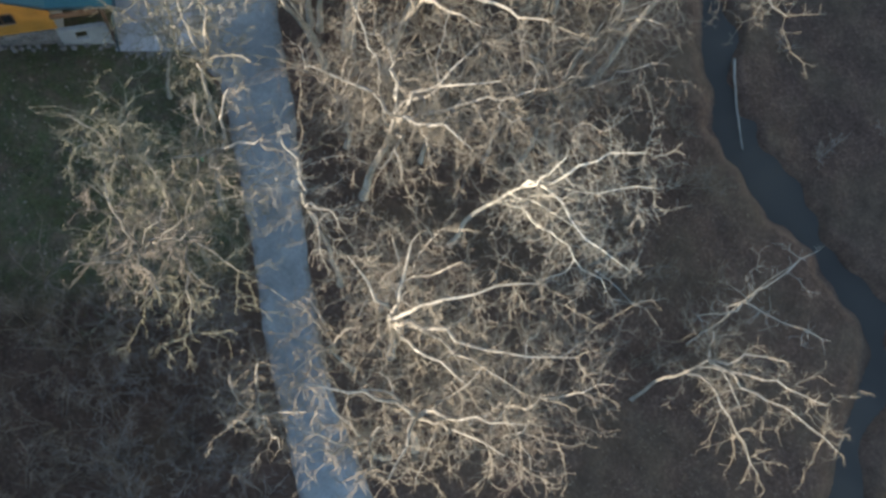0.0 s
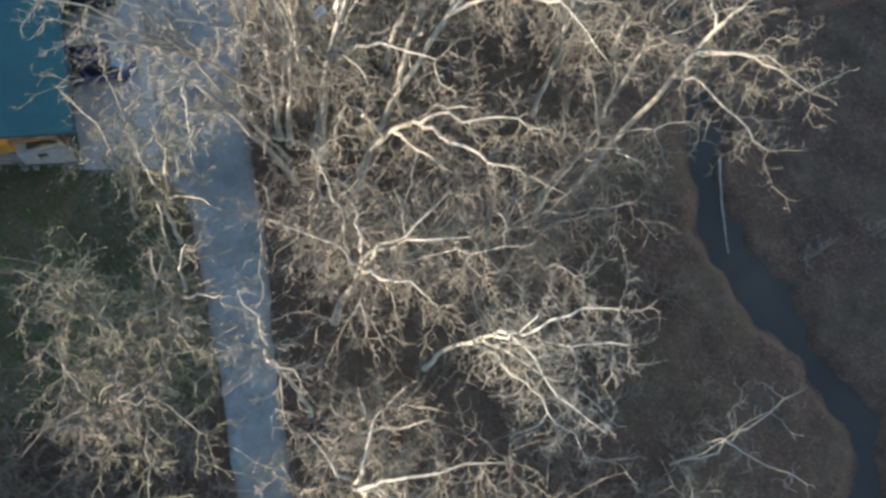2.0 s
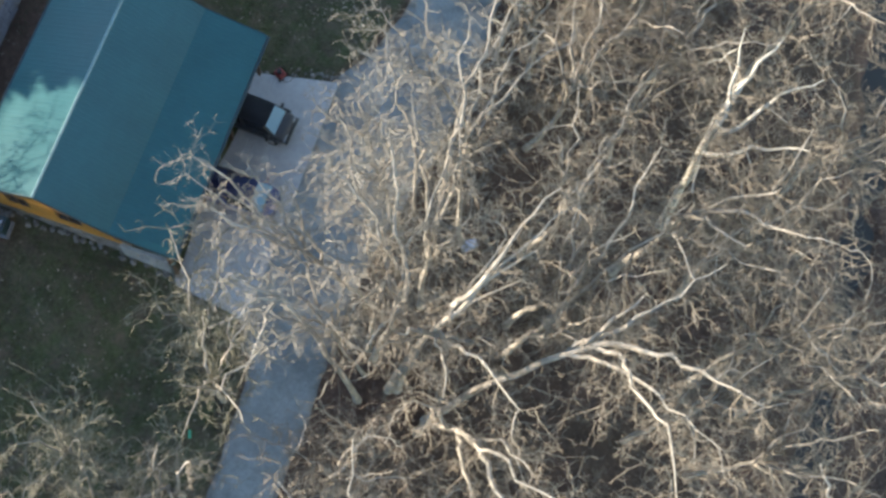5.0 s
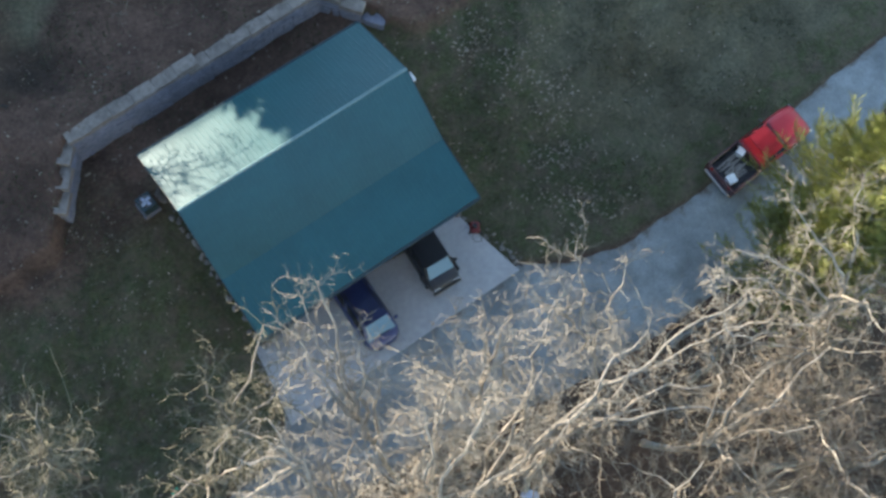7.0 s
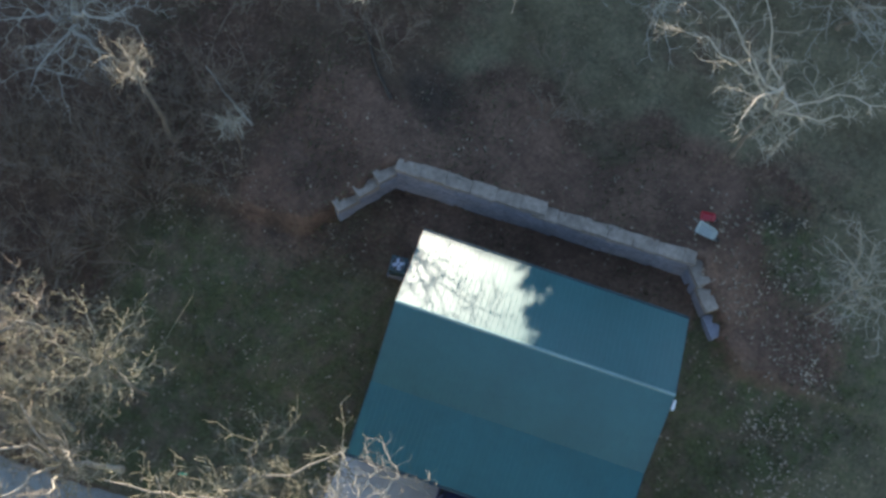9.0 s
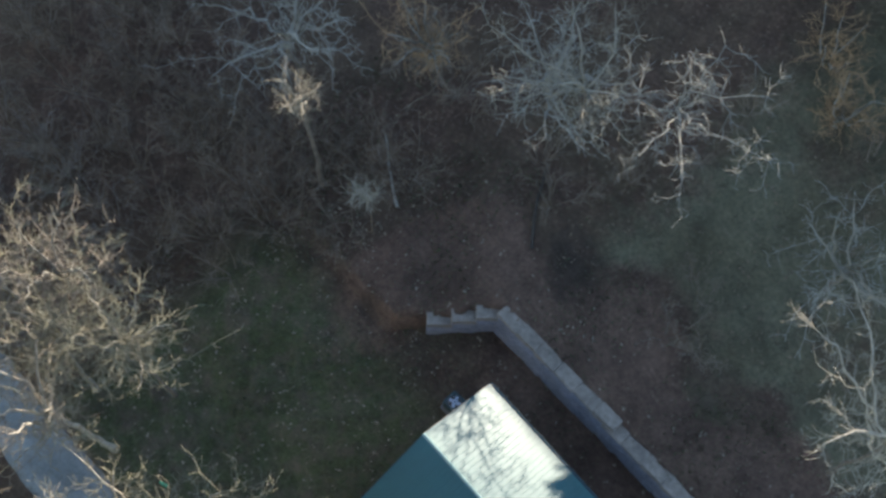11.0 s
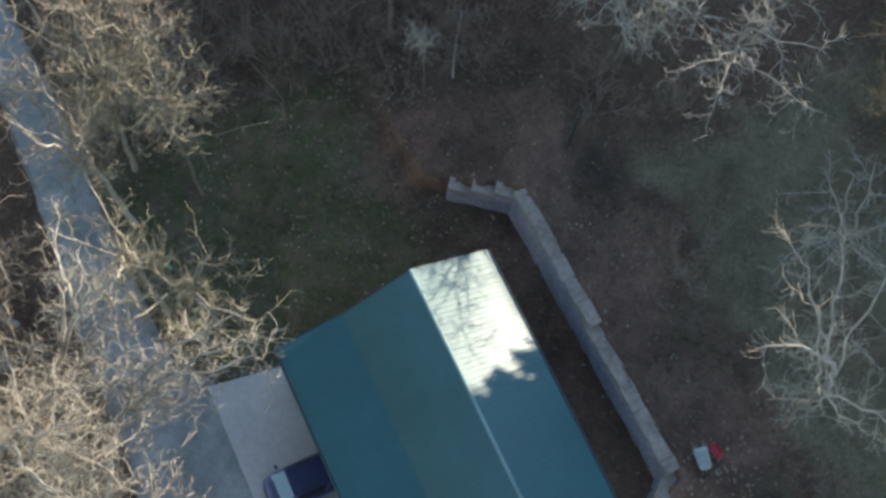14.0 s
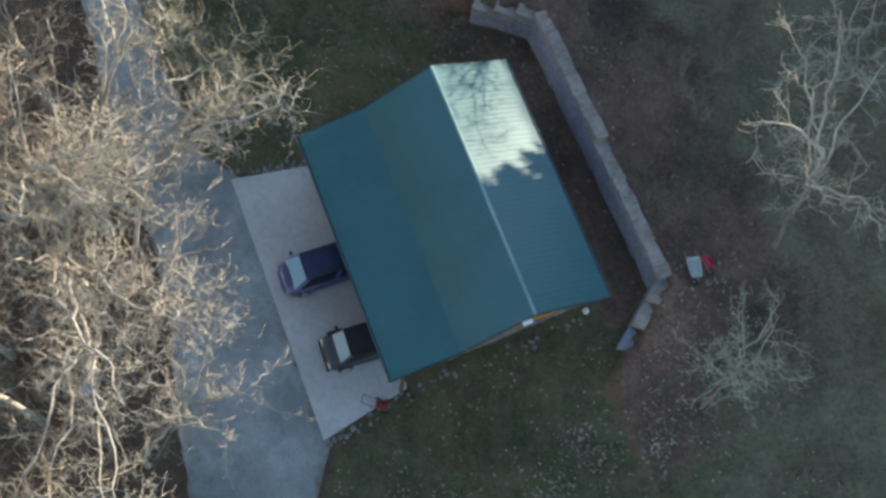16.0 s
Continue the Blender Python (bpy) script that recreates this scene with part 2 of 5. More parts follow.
def mesh_part(name, me, material, parent=None, label="", m=None):
    if material and not me.materials:
        me.materials.append(material)
    ob = new(name, me)
    ob.parent = parent
    if m is not None:
        ob.matrix_basis = m
    return tagged(ob, label=label)


def empty(name, m, label, category, group="", kind=""):
    ob = new(name)
    ob.empty_display_size = 0.2
    ob.matrix_basis = m
    return tagged(ob, label, category, group, kind)


def box(bm, x0, x1, y0, y1, z0, z1, bevel=0.0, m=None):
    r = bmesh.ops.create_cube(bm, size=1.0, matrix=Matrix.Translation(((x0 + x1) / 2, (y0 + y1) / 2, (z0 + z1) / 2)) @ Matrix.Diagonal((x1 - x0, y1 - y0, z1 - z0, 1)))
    vs = r["verts"]
    if bevel:
        es = list({e for v in vs for e in v.link_edges})
        out = bmesh.ops.bevel(bm, geom=es, offset=bevel, segments=1, affect="EDGES")
        vs = list({v for f in out["faces"] for v in f.verts} | {v for v in vs if v.is_valid})
    if m is not None:
        bmesh.ops.transform(bm, matrix=m, verts=vs)
    return bm


def boxed(*args, bevel=0.0, m=None):
    return box(bmesh.new(), *args, bevel=bevel, m=m)


def cylinder(bm, r0, r1, depth, seg, m):
    bmesh.ops.create_cone(bm, cap_ends=True, segments=seg, radius1=r0, radius2=r1, depth=depth, matrix=m)
    return bm


def rod(bm, p, q, r, seg=8):
    p, q = Vector(p), Vector(q)
    turn = (q - p).to_track_quat("Z", "Y").to_matrix().to_4x4()
    return cylinder(bm, r, r, (q - p).length, seg, Matrix.Translation((p + q) / 2) @ turn)


def raw_mesh(name, verts, faces, smooth=False):
    """A mesh from arrays of corners and of faces that all have the same number of corners."""
    verts, faces = np.asarray(verts, np.float32), np.asarray(faces, np.int32)
    k = faces.shape[1]
    me = bpy.data.meshes.new(name)
    me.vertices.add(len(verts))
    me.vertices.foreach_set("co", verts.ravel())
    me.loops.add(faces.size)
    me.loops.foreach_set("vertex_index", faces.ravel())
    me.polygons.add(len(faces))
    me.polygons.foreach_set("loop_start", np.arange(0, faces.size, k, dtype=np.int32))
    me.polygons.foreach_set("loop_total", np.full(len(faces), k, np.int32))
    me.polygons.foreach_set("use_smooth", np.full(len(faces), smooth, bool))
    me.update(calc_edges=True)
    return me


def tubes(paths, radii, sides):
    """Tapered tubes along paths (n, k, 3) with radii (n, k)."""
    n, k, _ = paths.shape
    tang = np.gradient(paths, axis=1)
    tang /= np.linalg.norm(tang, axis=2, keepdims=True) + 1e-9
    ref = np.where(np.abs(tang[..., 2:3]) > 0.9, np.array([1.0, 0, 0]), np.array([0, 0, 1.0]))
    u = np.cross(tang, ref)
    u /= np.linalg.norm(u, axis=2, keepdims=True) + 1e-9
    v = np.cross(tang, u)
    a = np.arange(sides) * 2 * np.pi / sides
    ring = paths[:, :, None, :] + radii[:, :, None, None] * (np.cos(a)[None, None, :, None] * u[:, :, None, :] + np.sin(a)[None, None, :, None] * v[:, :, None, :])
    verts = ring.reshape(-1, 3)
    i = np.arange(n)[:, None, None] * k * sides + np.arange(k - 1)[None, :, None] * sides
    s = np.arange(sides)[None, None, :]
    s2 = (s + 1) % sides
    faces = np.stack([i + s, i + s2, i + sides + s2, i + sides + s], axis=-1).reshape(-1, 4)
    return verts, faces


# ---- terrain ----
WALL_LINE = [(-4.35, 10.5), (-2.25, 12.98), (12.0, 13.32), (14.25, 10.6)]
WALL_TOP = [3.5, 4.75, 4.72, 4.38, 4.35, 2.9]
DRIVE_NORTH = [(-60, -10), (-24.3, -5.0), (-15, -4.6), (-6.8, -4.5), (-2.9, -4.1), (-0.9, -2.7), (12.75, -2.7), (15.1, -4.1), (18, -5.0), (23.2, -5.2), (30, -4.4), (36, -4.0), (60, -2.0)]
DRIVE_SOUTH = [(-60, -15), (-24.7, -8.9), (-18.5, -7.5), (-14, -7.7), (-1.8, -8.3), (4.4, -8.4), (9.9, -9.9), (13, -10.3), (17.4, -10.3), (22.5, -10.6), (25.2, -10.3), (31, -8.6), (35.5, -7.4), (60, -5.5)]
CREEK = [(60, -30), (30, -32.5), (12, -34.0), (0.8, -34.2), (-4, -33.3), (-8, -32.9), (-10.5, -34.3), (-14, -36.2), (-18, -38.5), (-21.5, -39.3), (-24.8, -37.6), (-27.5, -34.6), (-33, -32.5), (-60, -37)]


def rounded(line, times):
    for _ in range(times):
        line = [line[0]] + [q for a, b in zip(line, line[1:]) for q in ((a[0] * 0.75 + b[0] * 0.25, a[1] * 0.75 + b[1] * 0.25), (a[0] * 0.25 + b[0] * 0.75, a[1] * 0.25 + b[1] * 0.75))] + [line[-1]]
    return line


CREEK = rounded(CREEK, 2)
CREEK_HALF = 0.8


def along(line, x):
    return np.interp(x, [p[0] for p in line], [p[1] for p in line])


def smooth(a, b, x):
    u = np.clip((x - a) / (b - a), 0, 1)
    return u * u * (3 - 2 * u)


def to_line(line, x, y):
    """Distance to a polyline, and how far along it (in points)."""
    best = np.full(np.shape(x), 1e9)
    where = np.zeros(np.shape(x))
    for i, ((ax, ay), (bx, by)) in enumerate(zip(line, line[1:])):
        dx, dy = bx - ax, by - ay
        s = np.clip(((x - ax) * dx + (y - ay) * dy) / (dx * dx + dy * dy), 0, 1)
        d = np.hypot(x - ax - s * dx, y - ay - s * dy)
        where = np.where(d < best, i + s, where)
        best = np.minimum(best, d)
    return best, where


def in_yard(x, y):
    """Inside the retaining wall, on the house's side."""
    left = (x - WALL_LINE[0][0]) * (WALL_LINE[1][1] - WALL_LINE[0][1]) - (y - WALL_LINE[0][1]) * (WALL_LINE[1][0] - WALL_LINE[0][0])
    right = (x - WALL_LINE[2][0]) * (WALL_LINE[3][1] - WALL_LINE[2][1]) - (y - WALL_LINE[2][1]) * (WALL_LINE[3][0] - WALL_LINE[2][0])
    mid = y < along(WALL_LINE[1:3], x)
    return (left > 0) & (right > 0) & mid


def lumps(x, y):
    return 0.10 * np.sin(0.9 * x + 1.3 * np.sin(0.5 * y)) * np.sin(0.8 * y + 0.7) + 0.05 * np.sin(2.3 * x + 0.6) * np.sin(2.1 * y + 1.9 * np.sin(0.7 * x))


def height(x, y):
    x, y = np.asarray(x, float), np.asarray(y, float)
    south = np.minimum(along(DRIVE_SOUTH, x) - 0.4, -8.5)
    d = np.maximum(south - y, 0)
    low = -0.245 * np.minimum(d, 29) * smooth(0, 6, d) - 0.03 * np.maximum(d - 29, 0)
    north = np.maximum(y, 0)
    # past y = 46 the hill is unseen, shaped to keep the ground shaded
    shade_crest = 82.3
    # raised in the west to shade low trunks; the gap lights the roof
    steep = 0.441 + 0.165 * smooth(-13.0, -16.5, x)
    high = 0.215 * np.minimum(north, 46) * smooth(-1, 3, north) + steep * np.clip(north - 46, 0, shade_crest - 46) - 0.05 * np.maximum(north - shade_crest, 0)
    z = np.where(y < south, low, high)
    rough = lumps(x, y) * smooth(0, 3, np.maximum(y - along(DRIVE_NORTH, x) - 0.3, along(DRIVE_SOUTH, x) - y - 0.3))
    z = z + rough * (1 - 0.7 * ((y > -3) & (y < 12) & (x > -3) & (x < 16)))
    dist, s = to_line(WALL_LINE, x, y)
    yard = in_yard(x, y)
    fill = np.interp(s, [0, 1, 1.45, 1.55, 2, 3], WALL_TOP) + 0.02 + 0.05 * np.sin(2.7 * x + np.sin(1.9 * x))
    z = np.where(~yard & (y > 9.5) & (fill > z), z + (fill - z) * np.exp(-np.maximum(dist - 0.5, 0) / 3.0), z)
    z = np.where(yard & (y > 9), np.minimum(z, 2.45), z)
    c, _ = to_line(CREEK, x, y)
    c = c + 0.3 * np.sin(1.1 * x + 0.8 * np.sin(0.9 * y)) + 0.16 * np.sin(2.3 * x + 1.9 * y) - 0.9 * np.exp(-((x + 11) ** 2 + (y + 34.8) ** 2) / 4.0)
    z = z - 0.95 * (1 - smooth(CREEK_HALF - 0.5, CREEK_HALF + 0.9, c))
    return z


def at_ground(x, y):
    return float(height(x, y))


def axis(lo, hi, step):
    mid = np.arange(lo, hi + step / 2, step)
    out = []
    s = step
    while s < 900:
        s *= 1.35
        out.append(s)
    out = np.cumsum(out)
    return np.concatenate([lo - out[::-1], mid, hi + out])


def build_ground():
    xs, ys = axis(-48, 48, 0.36), axis(-56, 46, 0.36)
    X, Y = np.meshgrid(xs, ys, indexing="ij")
    Z = height(X, Y)
    n, m = X.shape
    i = (np.arange(n - 1)[:, None] * m + np.arange(m - 1)[None, :]).ravel()
    me = raw_mesh("ground", np.stack([X, Y, Z], -1).reshape(-1, 3), np.stack([i, i + m, i + m + 1, i + 1], -1), True)
    x, y = X.ravel(), Y.ravel()
    lawn = smooth(-0.7, 0.6, y - along(DRIVE_NORTH, x)) * smooth(0, 4, 19 - y) * smooth(0, 5, x + 16)
    lawn = lawn * (1 - 0.75 * smooth(0, 3, y - 6.5) * smooth(0, 3, 2 - x)) + 0.35 * smooth(0, 4, y - 17) * smooth(0, 4, 27 - y) * smooth(0, 4, x + 12)
    d, s = to_line(WALL_LINE, x, y)
    yard = in_yard(x, y)
    soil = np.where(yard, smooth(0, 0.6, y - 10.0) * smooth(-1.5, 0, x) * smooth(0, 1, 13.5 - x), smooth(0, 2.0, 5.6 - d + 1.2 * np.sin(x * 0.7)) * smooth(8, 11, y))
    soil = np.maximum(soil, 0.62 * smooth(0, 2.5, 3.5 - np.hypot((x + 6.5), (y - 9.3))))
    creek, _ = to_line(CREEK, x, y)
    soil = np.maximum(soil, 0.42 * smooth(0, 1.2, 2.6 - creek))
    pale = smooth(0, 2, d - 4.6 - 0.8 * np.sin(x * 0.9)) * smooth(11, 15, y) * smooth(0, 6, x + 5) * (~yard) * (0.75 + 0.25 * np.sin(0.5 * x) * np.sin(0.6 * y))
    pale = np.maximum(pale, smooth(0, 9, x - 15.5 + 1.5 * np.sin(y * 0.5)) * smooth(0, 2, y - along(DRIVE_NORTH, x) - 1.0) * 0.8)
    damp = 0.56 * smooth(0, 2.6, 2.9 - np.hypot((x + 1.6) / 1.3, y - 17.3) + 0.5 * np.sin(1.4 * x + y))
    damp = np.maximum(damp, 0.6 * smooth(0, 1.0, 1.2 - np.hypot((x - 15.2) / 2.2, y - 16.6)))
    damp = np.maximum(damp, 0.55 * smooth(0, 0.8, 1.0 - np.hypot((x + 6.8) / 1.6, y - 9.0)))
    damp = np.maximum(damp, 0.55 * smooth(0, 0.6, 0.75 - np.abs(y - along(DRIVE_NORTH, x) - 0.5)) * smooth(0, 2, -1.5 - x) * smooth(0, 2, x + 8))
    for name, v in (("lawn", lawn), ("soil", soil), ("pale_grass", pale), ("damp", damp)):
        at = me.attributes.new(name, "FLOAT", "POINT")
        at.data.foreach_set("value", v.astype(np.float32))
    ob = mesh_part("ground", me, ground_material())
    tagged(ob, "sloping ground of brown leaf litter, dark lawn and bare soil", "ground", kind="structure")


def ribbon(name, left, right, lift, steps, material, label, category):
    """A paved strip between two edge lines, lying on the ground, with its own thickness."""
    xs = np.linspace(left[0][0], left[-1][0], steps)
    cols = 13
    verts, faces = [], []
    for x in xs:
        a, b = along(left, x), along(right, x)
        wob = 0.08 * math.sin(x * 0.63) + 0.03 * math.sin(x * 1.9 + 1) + 0.03 * math.sin(x * 5.3)
        wob2 = 0.1 * math.sin(x * 0.57 + 2) + 0.04 * math.sin(x * 1.7) + 0.03 * math.sin(x * 4.7 + 1)
        for j in range(cols):
            u = j / (cols - 1)
            y = a + wob + (b + wob2 - a - wob) * u
            crown = lift * (1 - (2 * u - 1) ** 8) - 0.05 * (abs(2 * u - 1) ** 8)
            rut = -0.025 * (math.exp(-((u - 0.3) / 0.07) ** 2) + math.exp(-((u - 0.7) / 0.07) ** 2))
            verts.append((x, y, at_ground(x, y) + crown + rut))
    for i in range(steps - 1):
        for j in range(cols - 1):
            k = i * cols + j
            faces.append((k, k + cols, k + cols + 1, k + 1))
    me = raw_mesh(name, verts, faces, True)
    across = np.abs(np.tile(np.linspace(-1, 1, cols), steps))
    me.attributes.new("verge", "FLOAT", "POINT").data.foreach_set("value", across.astype(np.float32))
    ob = mesh_part(name, me, material)
    return tagged(ob, label, category, kind="structure")


build_ground()
ribbon("driveway", DRIVE_NORTH, DRIVE_SOUTH, 0.05, 480, driveway_material(), "bluish grey gravel driveway, worn by wheel tracks", "driveway")


def build_creek():
    pts = np.array(CREEK, float)
    t = np.linspace(0, len(pts) - 1, 220)
    c = np.stack([np.interp(t, range(len(pts)), pts[:, k]) for k in (0, 1)], -1)
    for _ in range(6):
        c[1:-1] = (c[:-2] + 2 * c[1:-1] + c[2:]) / 4
    d = np.gradient(c, axis=0)
    d /= np.linalg.norm(d, axis=1, keepdims=True)
    nrm = np.stack([-d[:, 1], d[:, 0]], -1)
    verts = []
    for p, n in zip(c, nrm):
        z = at_ground(*p) + 0.27
        for s in (-2.0, -0.7, 0.7, 2.0):
            verts.append((*(p + n * s), z))
    faces = [(4 * i + j, 4 * i + 4 + j, 4 * i + 5 + j, 4 * i + 1 + j) for i in range(len(c) - 1) for j in range(3)]
    tagged(mesh_part("water", raw_mesh("water", verts, faces, True), WATER), "still dark creek water between low banks", "creek", kind="structure")


build_creek()


# ---- house ----
LONG = 12.2
EAVE_BACK, RIDGE, KINK, EAVE_FRONT = (10.13, 5.58), (6.32, 7.35), (3.15, 5.22), (0.0, 4.5)


def roof_panel_mesh(a, b, width, ribs=4):
    """One ribbed sheet of roofing from its upper edge a to its lower edge b, both (y, z)."""
    ux = width / ribs
    prof = []
    for i in range(ribs):
        x = i * ux
        prof += [(x, 0.0), (x + ux * 0.40, 0.0), (x + ux * 0.44, 0.009), (x + ux * 0.56, 0.009), (x + ux * 0.60, 0.0)]
    prof.append((width, 0.0))
    (ya, za), (yb, zb) = a, b
    n = Vector((0, -(zb - za), yb - ya)).normalized()
    if n.z < 0:
        n.negate()
    verts, faces = [], []
    for lift in (0.0, -0.012):
        for y, z in (a, b):
            for x, h in prof:
                verts.append((x, y + n.y * (h + lift), z + n.z * (h + lift)))
    k = len(prof)
    for i in range(k - 1):
        faces.append((i, i + 1, k + i + 1, k + i))
        faces.append((2 * k + i, 3 * k + i, 3 * k + i + 1, 2 * k + i + 1))
        faces.append((k + i, k + i + 1, 3 * k + i + 1, 3 * k + i))
    me = raw_mesh("roof_panel", verts, faces)
    return me


def wall_boards(parent, x, out, y0, y1, z0, top, holes, step=0.24):
    """Horizontal siding boards on an end wall at x, facing out (-1 or 1), below the line top(y), round the holes."""
    z = z0
    while z < 7.2:
        zc = z + step / 2
        ys = np.linspace(y0, y1, 200)
        ok = ys[[top(y) > zc + 0.1 for y in ys]]
        if not len(ok):
            break
        spans = [(ok[0], ok[-1])]
        for h0, h1, g0, g1 in holes:
            if g0 < z + step and z < g1:
                spans = [s for a, b in spans for s in ((a, min(b, h0)), (max(a, h1), b)) if s[1] - s[0] > 0.05]
        for a, b in spans:
            t = 0.045 + random.uniform(-0.006, 0.006)
            bm = boxed(min(x, x + out * t), max(x, x + out * t), a, b, z + 0.008, z + step - 0.008, bevel=0.012)
            part("board", bm, SIDING, parent)
        z += step


def gable_window(parent, x, out, y0, y1, z0, z1):
    w = part("window", boxed(min(x, x + out * 0.02), max(x, x + out * 0.02), y0, y1, z0, z1), WINDOW_GLASS, parent, "dark window pane")
    bm = bmesh.new()
    xo = x + out * 0.075
    for a, b, c, d in ((y0 - 0.07, y1 + 0.07, z1, z1 + 0.08), (y0 - 0.07, y1 + 0.07, z0 - 0.08, z0), (y0 - 0.07, y0, z0, z1), (y1, y1 + 0.07, z0, z1), ((y0 + y1) / 2 - 0.025, (y0 + y1) / 2 + 0.025, z0, z1)):
        box(bm, min(x, xo), max(x, xo), a, b, c, d)
    part("window_frame", bm, BROWN_WOOD, w)


def build_house():
    house = empty("house", Matrix(), "ochre timber house with a green ribbed metal roof and front carport", "house")
    pan = LONG / 13

    def slope(name, a, b, label):
        me = roof_panel_mesh(a, b, pan)
        s = part(name, boxed(0.02, LONG - 0.02, min(a[0], b[0]), max(a[0], b[0]), -0.001, 0.001), BROWN_WOOD, house, label)
        bm = bmesh.new()
        vs = [bm.verts.new(v) for v in [(0.03, a[0], a[1] - 0.03), (LONG - 0.03, a[0], a[1] - 0.03), (LONG - 0.03, b[0], b[1] - 0.03), (0.03, b[0], b[1] - 0.03),
                                        (0.03, a[0], a[1] - 0.17), (LONG - 0.03, a[0], a[1] - 0.17), (LONG - 0.03, b[0], b[1] - 0.17), (0.03, b[0], b[1] - 0.17)]]
        for f in ((0, 1, 2, 3), (7, 6, 5, 4), (0, 4, 5, 1), (1, 5, 6, 2), (2, 6, 7, 3), (3, 7, 4, 0)):
            bm.faces.new([vs[i] for i in f])
        bmesh.ops.recalc_face_normals(bm, faces=bm.faces)
        bm.to_mesh(s.data)
        bm.free()
        for i in range(13):
            mesh_part("roof_panel", me, ROOF_METAL, s, m=pose(i * pan + 0.001, 0, 0.0))
        return s

    slope("roof_back", RIDGE, EAVE_BACK, "green ribbed metal roof slope")
    slope("roof_front", RIDGE, KINK, "green ribbed metal roof slope")
    slope("carport_roof", KINK, EAVE_FRONT, "green ribbed metal carport roof")
    # ridge cap, a folded strip
    bm = bmesh.new()
    rows = []
    for x in (-0.03, LONG + 0.03):
        rows.append([bm.verts.new((x, y, z)) for y, z in ((RIDGE[0] + 0.075, RIDGE[1] - 0.02), (RIDGE[0] + 0.03, RIDGE[1] + 0.035), (RIDGE[0] - 0.03, RIDGE[1] + 0.035), (RIDGE[0] - 0.075, RIDGE[1] - 0.03), (RIDGE[0], RIDGE[1] - 0.06))])
    for i in range(5):
        bm.faces.new((rows[0][i], rows[0][(i + 1) % 5], rows[1][(i + 1) % 5], rows[1][i]))
    bmesh.ops.recalc_face_normals(bm, faces=bm.faces)
    part("ridge_cap", bm, RIDGE_SHEEN_METAL, house, "folded metal ridge cap with its sheen painted pale")
    # rake boards along the four gable edges and the eaves
    for x, o in ((0.0, -1), (LONG, 1)):
        for (ya, za), (yb, zb) in ((RIDGE, EAVE_BACK), (RIDGE, KINK), (KINK, EAVE_FRONT)):
            bm = bmesh.new()
            xa, xb = sorted((x, x + o * 0.035))
            vs = [bm.verts.new((xx, y, z + dz)) for xx in (xa, xb) for y, z in ((ya, za), (yb, zb)) for dz in (0.03, -0.2)]
            for f in ((0, 1, 3, 2), (4, 6, 7, 5), (0, 4, 5, 1), (2, 3, 7, 6), (0, 2, 6, 4), (1, 5, 7, 3)):
                bm.faces.new([vs[i] for i in f])
            bmesh.ops.recalc_face_normals(bm, faces=bm.faces)
            part("rake_board", bm, DARK_TRIM, house)
    part("gutter", boxed(-0.03, LONG + 0.03, -0.13, -0.01, 4.34, 4.47, bevel=0.02), DARK_TRIM, house, "dark metal eave gutter")
    part("gutter", boxed(-0.03, LONG + 0.03, 10.14, 10.26, 5.42, 5.55, bevel=0.02), DARK_TRIM, house)
    # body
    x0, x1, y0, y1 = 0.4, LONG - 0.85, 3.2, 9.8

    def under(y):
        return float(np.interp(y, [EAVE_FRONT[0], KINK[0], RIDGE[0], EAVE_BACK[0]], [EAVE_FRONT[1], KINK[1], RIDGE[1], EAVE_BACK[1]])) - 0.18

    bm = bmesh.new()
    prof = [(y0, -0.3), (y1, -0.3), (y1, under(y1)), (RIDGE[0], under(RIDGE[0])), (y0, under(y0))]
    ends = [[bm.verts.new((x, y, z)) for y, z in prof] for x in (x0, x1)]
    for i in range(5):
        bm.faces.new((ends[0][i], ends[0][(i + 1) % 5], ends[1][(i + 1) % 5], ends[1][i]))
    bm.faces.new(ends[0])
    bm.faces.new(ends[1][::-1])
    bmesh.ops.recalc_face_normals(bm, faces=bm.faces)
    part("wall", bm, GREY_WALL, house, "grey rendered wall")
    for x, o, holes in ((x0, -1, [(5.0, 6.1, 3.55, 4.4), (7.6, 8.6, 3.7, 4.6)]), (x1, 1, [(5.2, 6.4, 3.6, 4.5)])):
        wall_boards(house, x, o, y0, y1, 2.35, under, holes)
        for h in holes:
            gable_window(house, x, o, *h)
        # rough stones of the foundation
        z = -0.1
        row = 0
        while z < 2.3:
            y = y0 - 0.02 + 0.2 * (row % 2)
            while y < y1 - 0.1:
                w = random.uniform(0.4, 0.75)
                w = min(w, y1 - y)
                if w > 0.15 and z > at_ground(x, y) - 0.5:
                    d = random.uniform(0.05, 0.11)
                    part("stone", boxed(min(x, x + o * d), max(x, x + o * d), y + 0.01, y + w - 0.01, z + 0.01, z + 0.29, bevel=0.03), STONE, house)
                y += w
            z += 0.3
            row += 1
    # carport: posts, beam, low side wall with an opening, downspout
    for x in (0.3, 4.1, 8.0, LONG - 0.3):
        part("post", boxed(x - 0.08, x + 0.08, 0.62, 0.78, 0.0, 4.3, bevel=0.012), BROWN_WOOD, house)
    part("beam", boxed(0.2, LONG - 0.2, 0.56, 0.84, 4.24, 4.46, bevel=0.015), BROWN_WOOD, house)
    for x in (0.3, LONG - 0.3):
        part("side_beam", boxed(x - 0.09, x + 0.09, 0.85, 3.28, 3.55, 3.85, bevel=0.015), BROWN_WOOD, house)
    bm = bmesh.new()
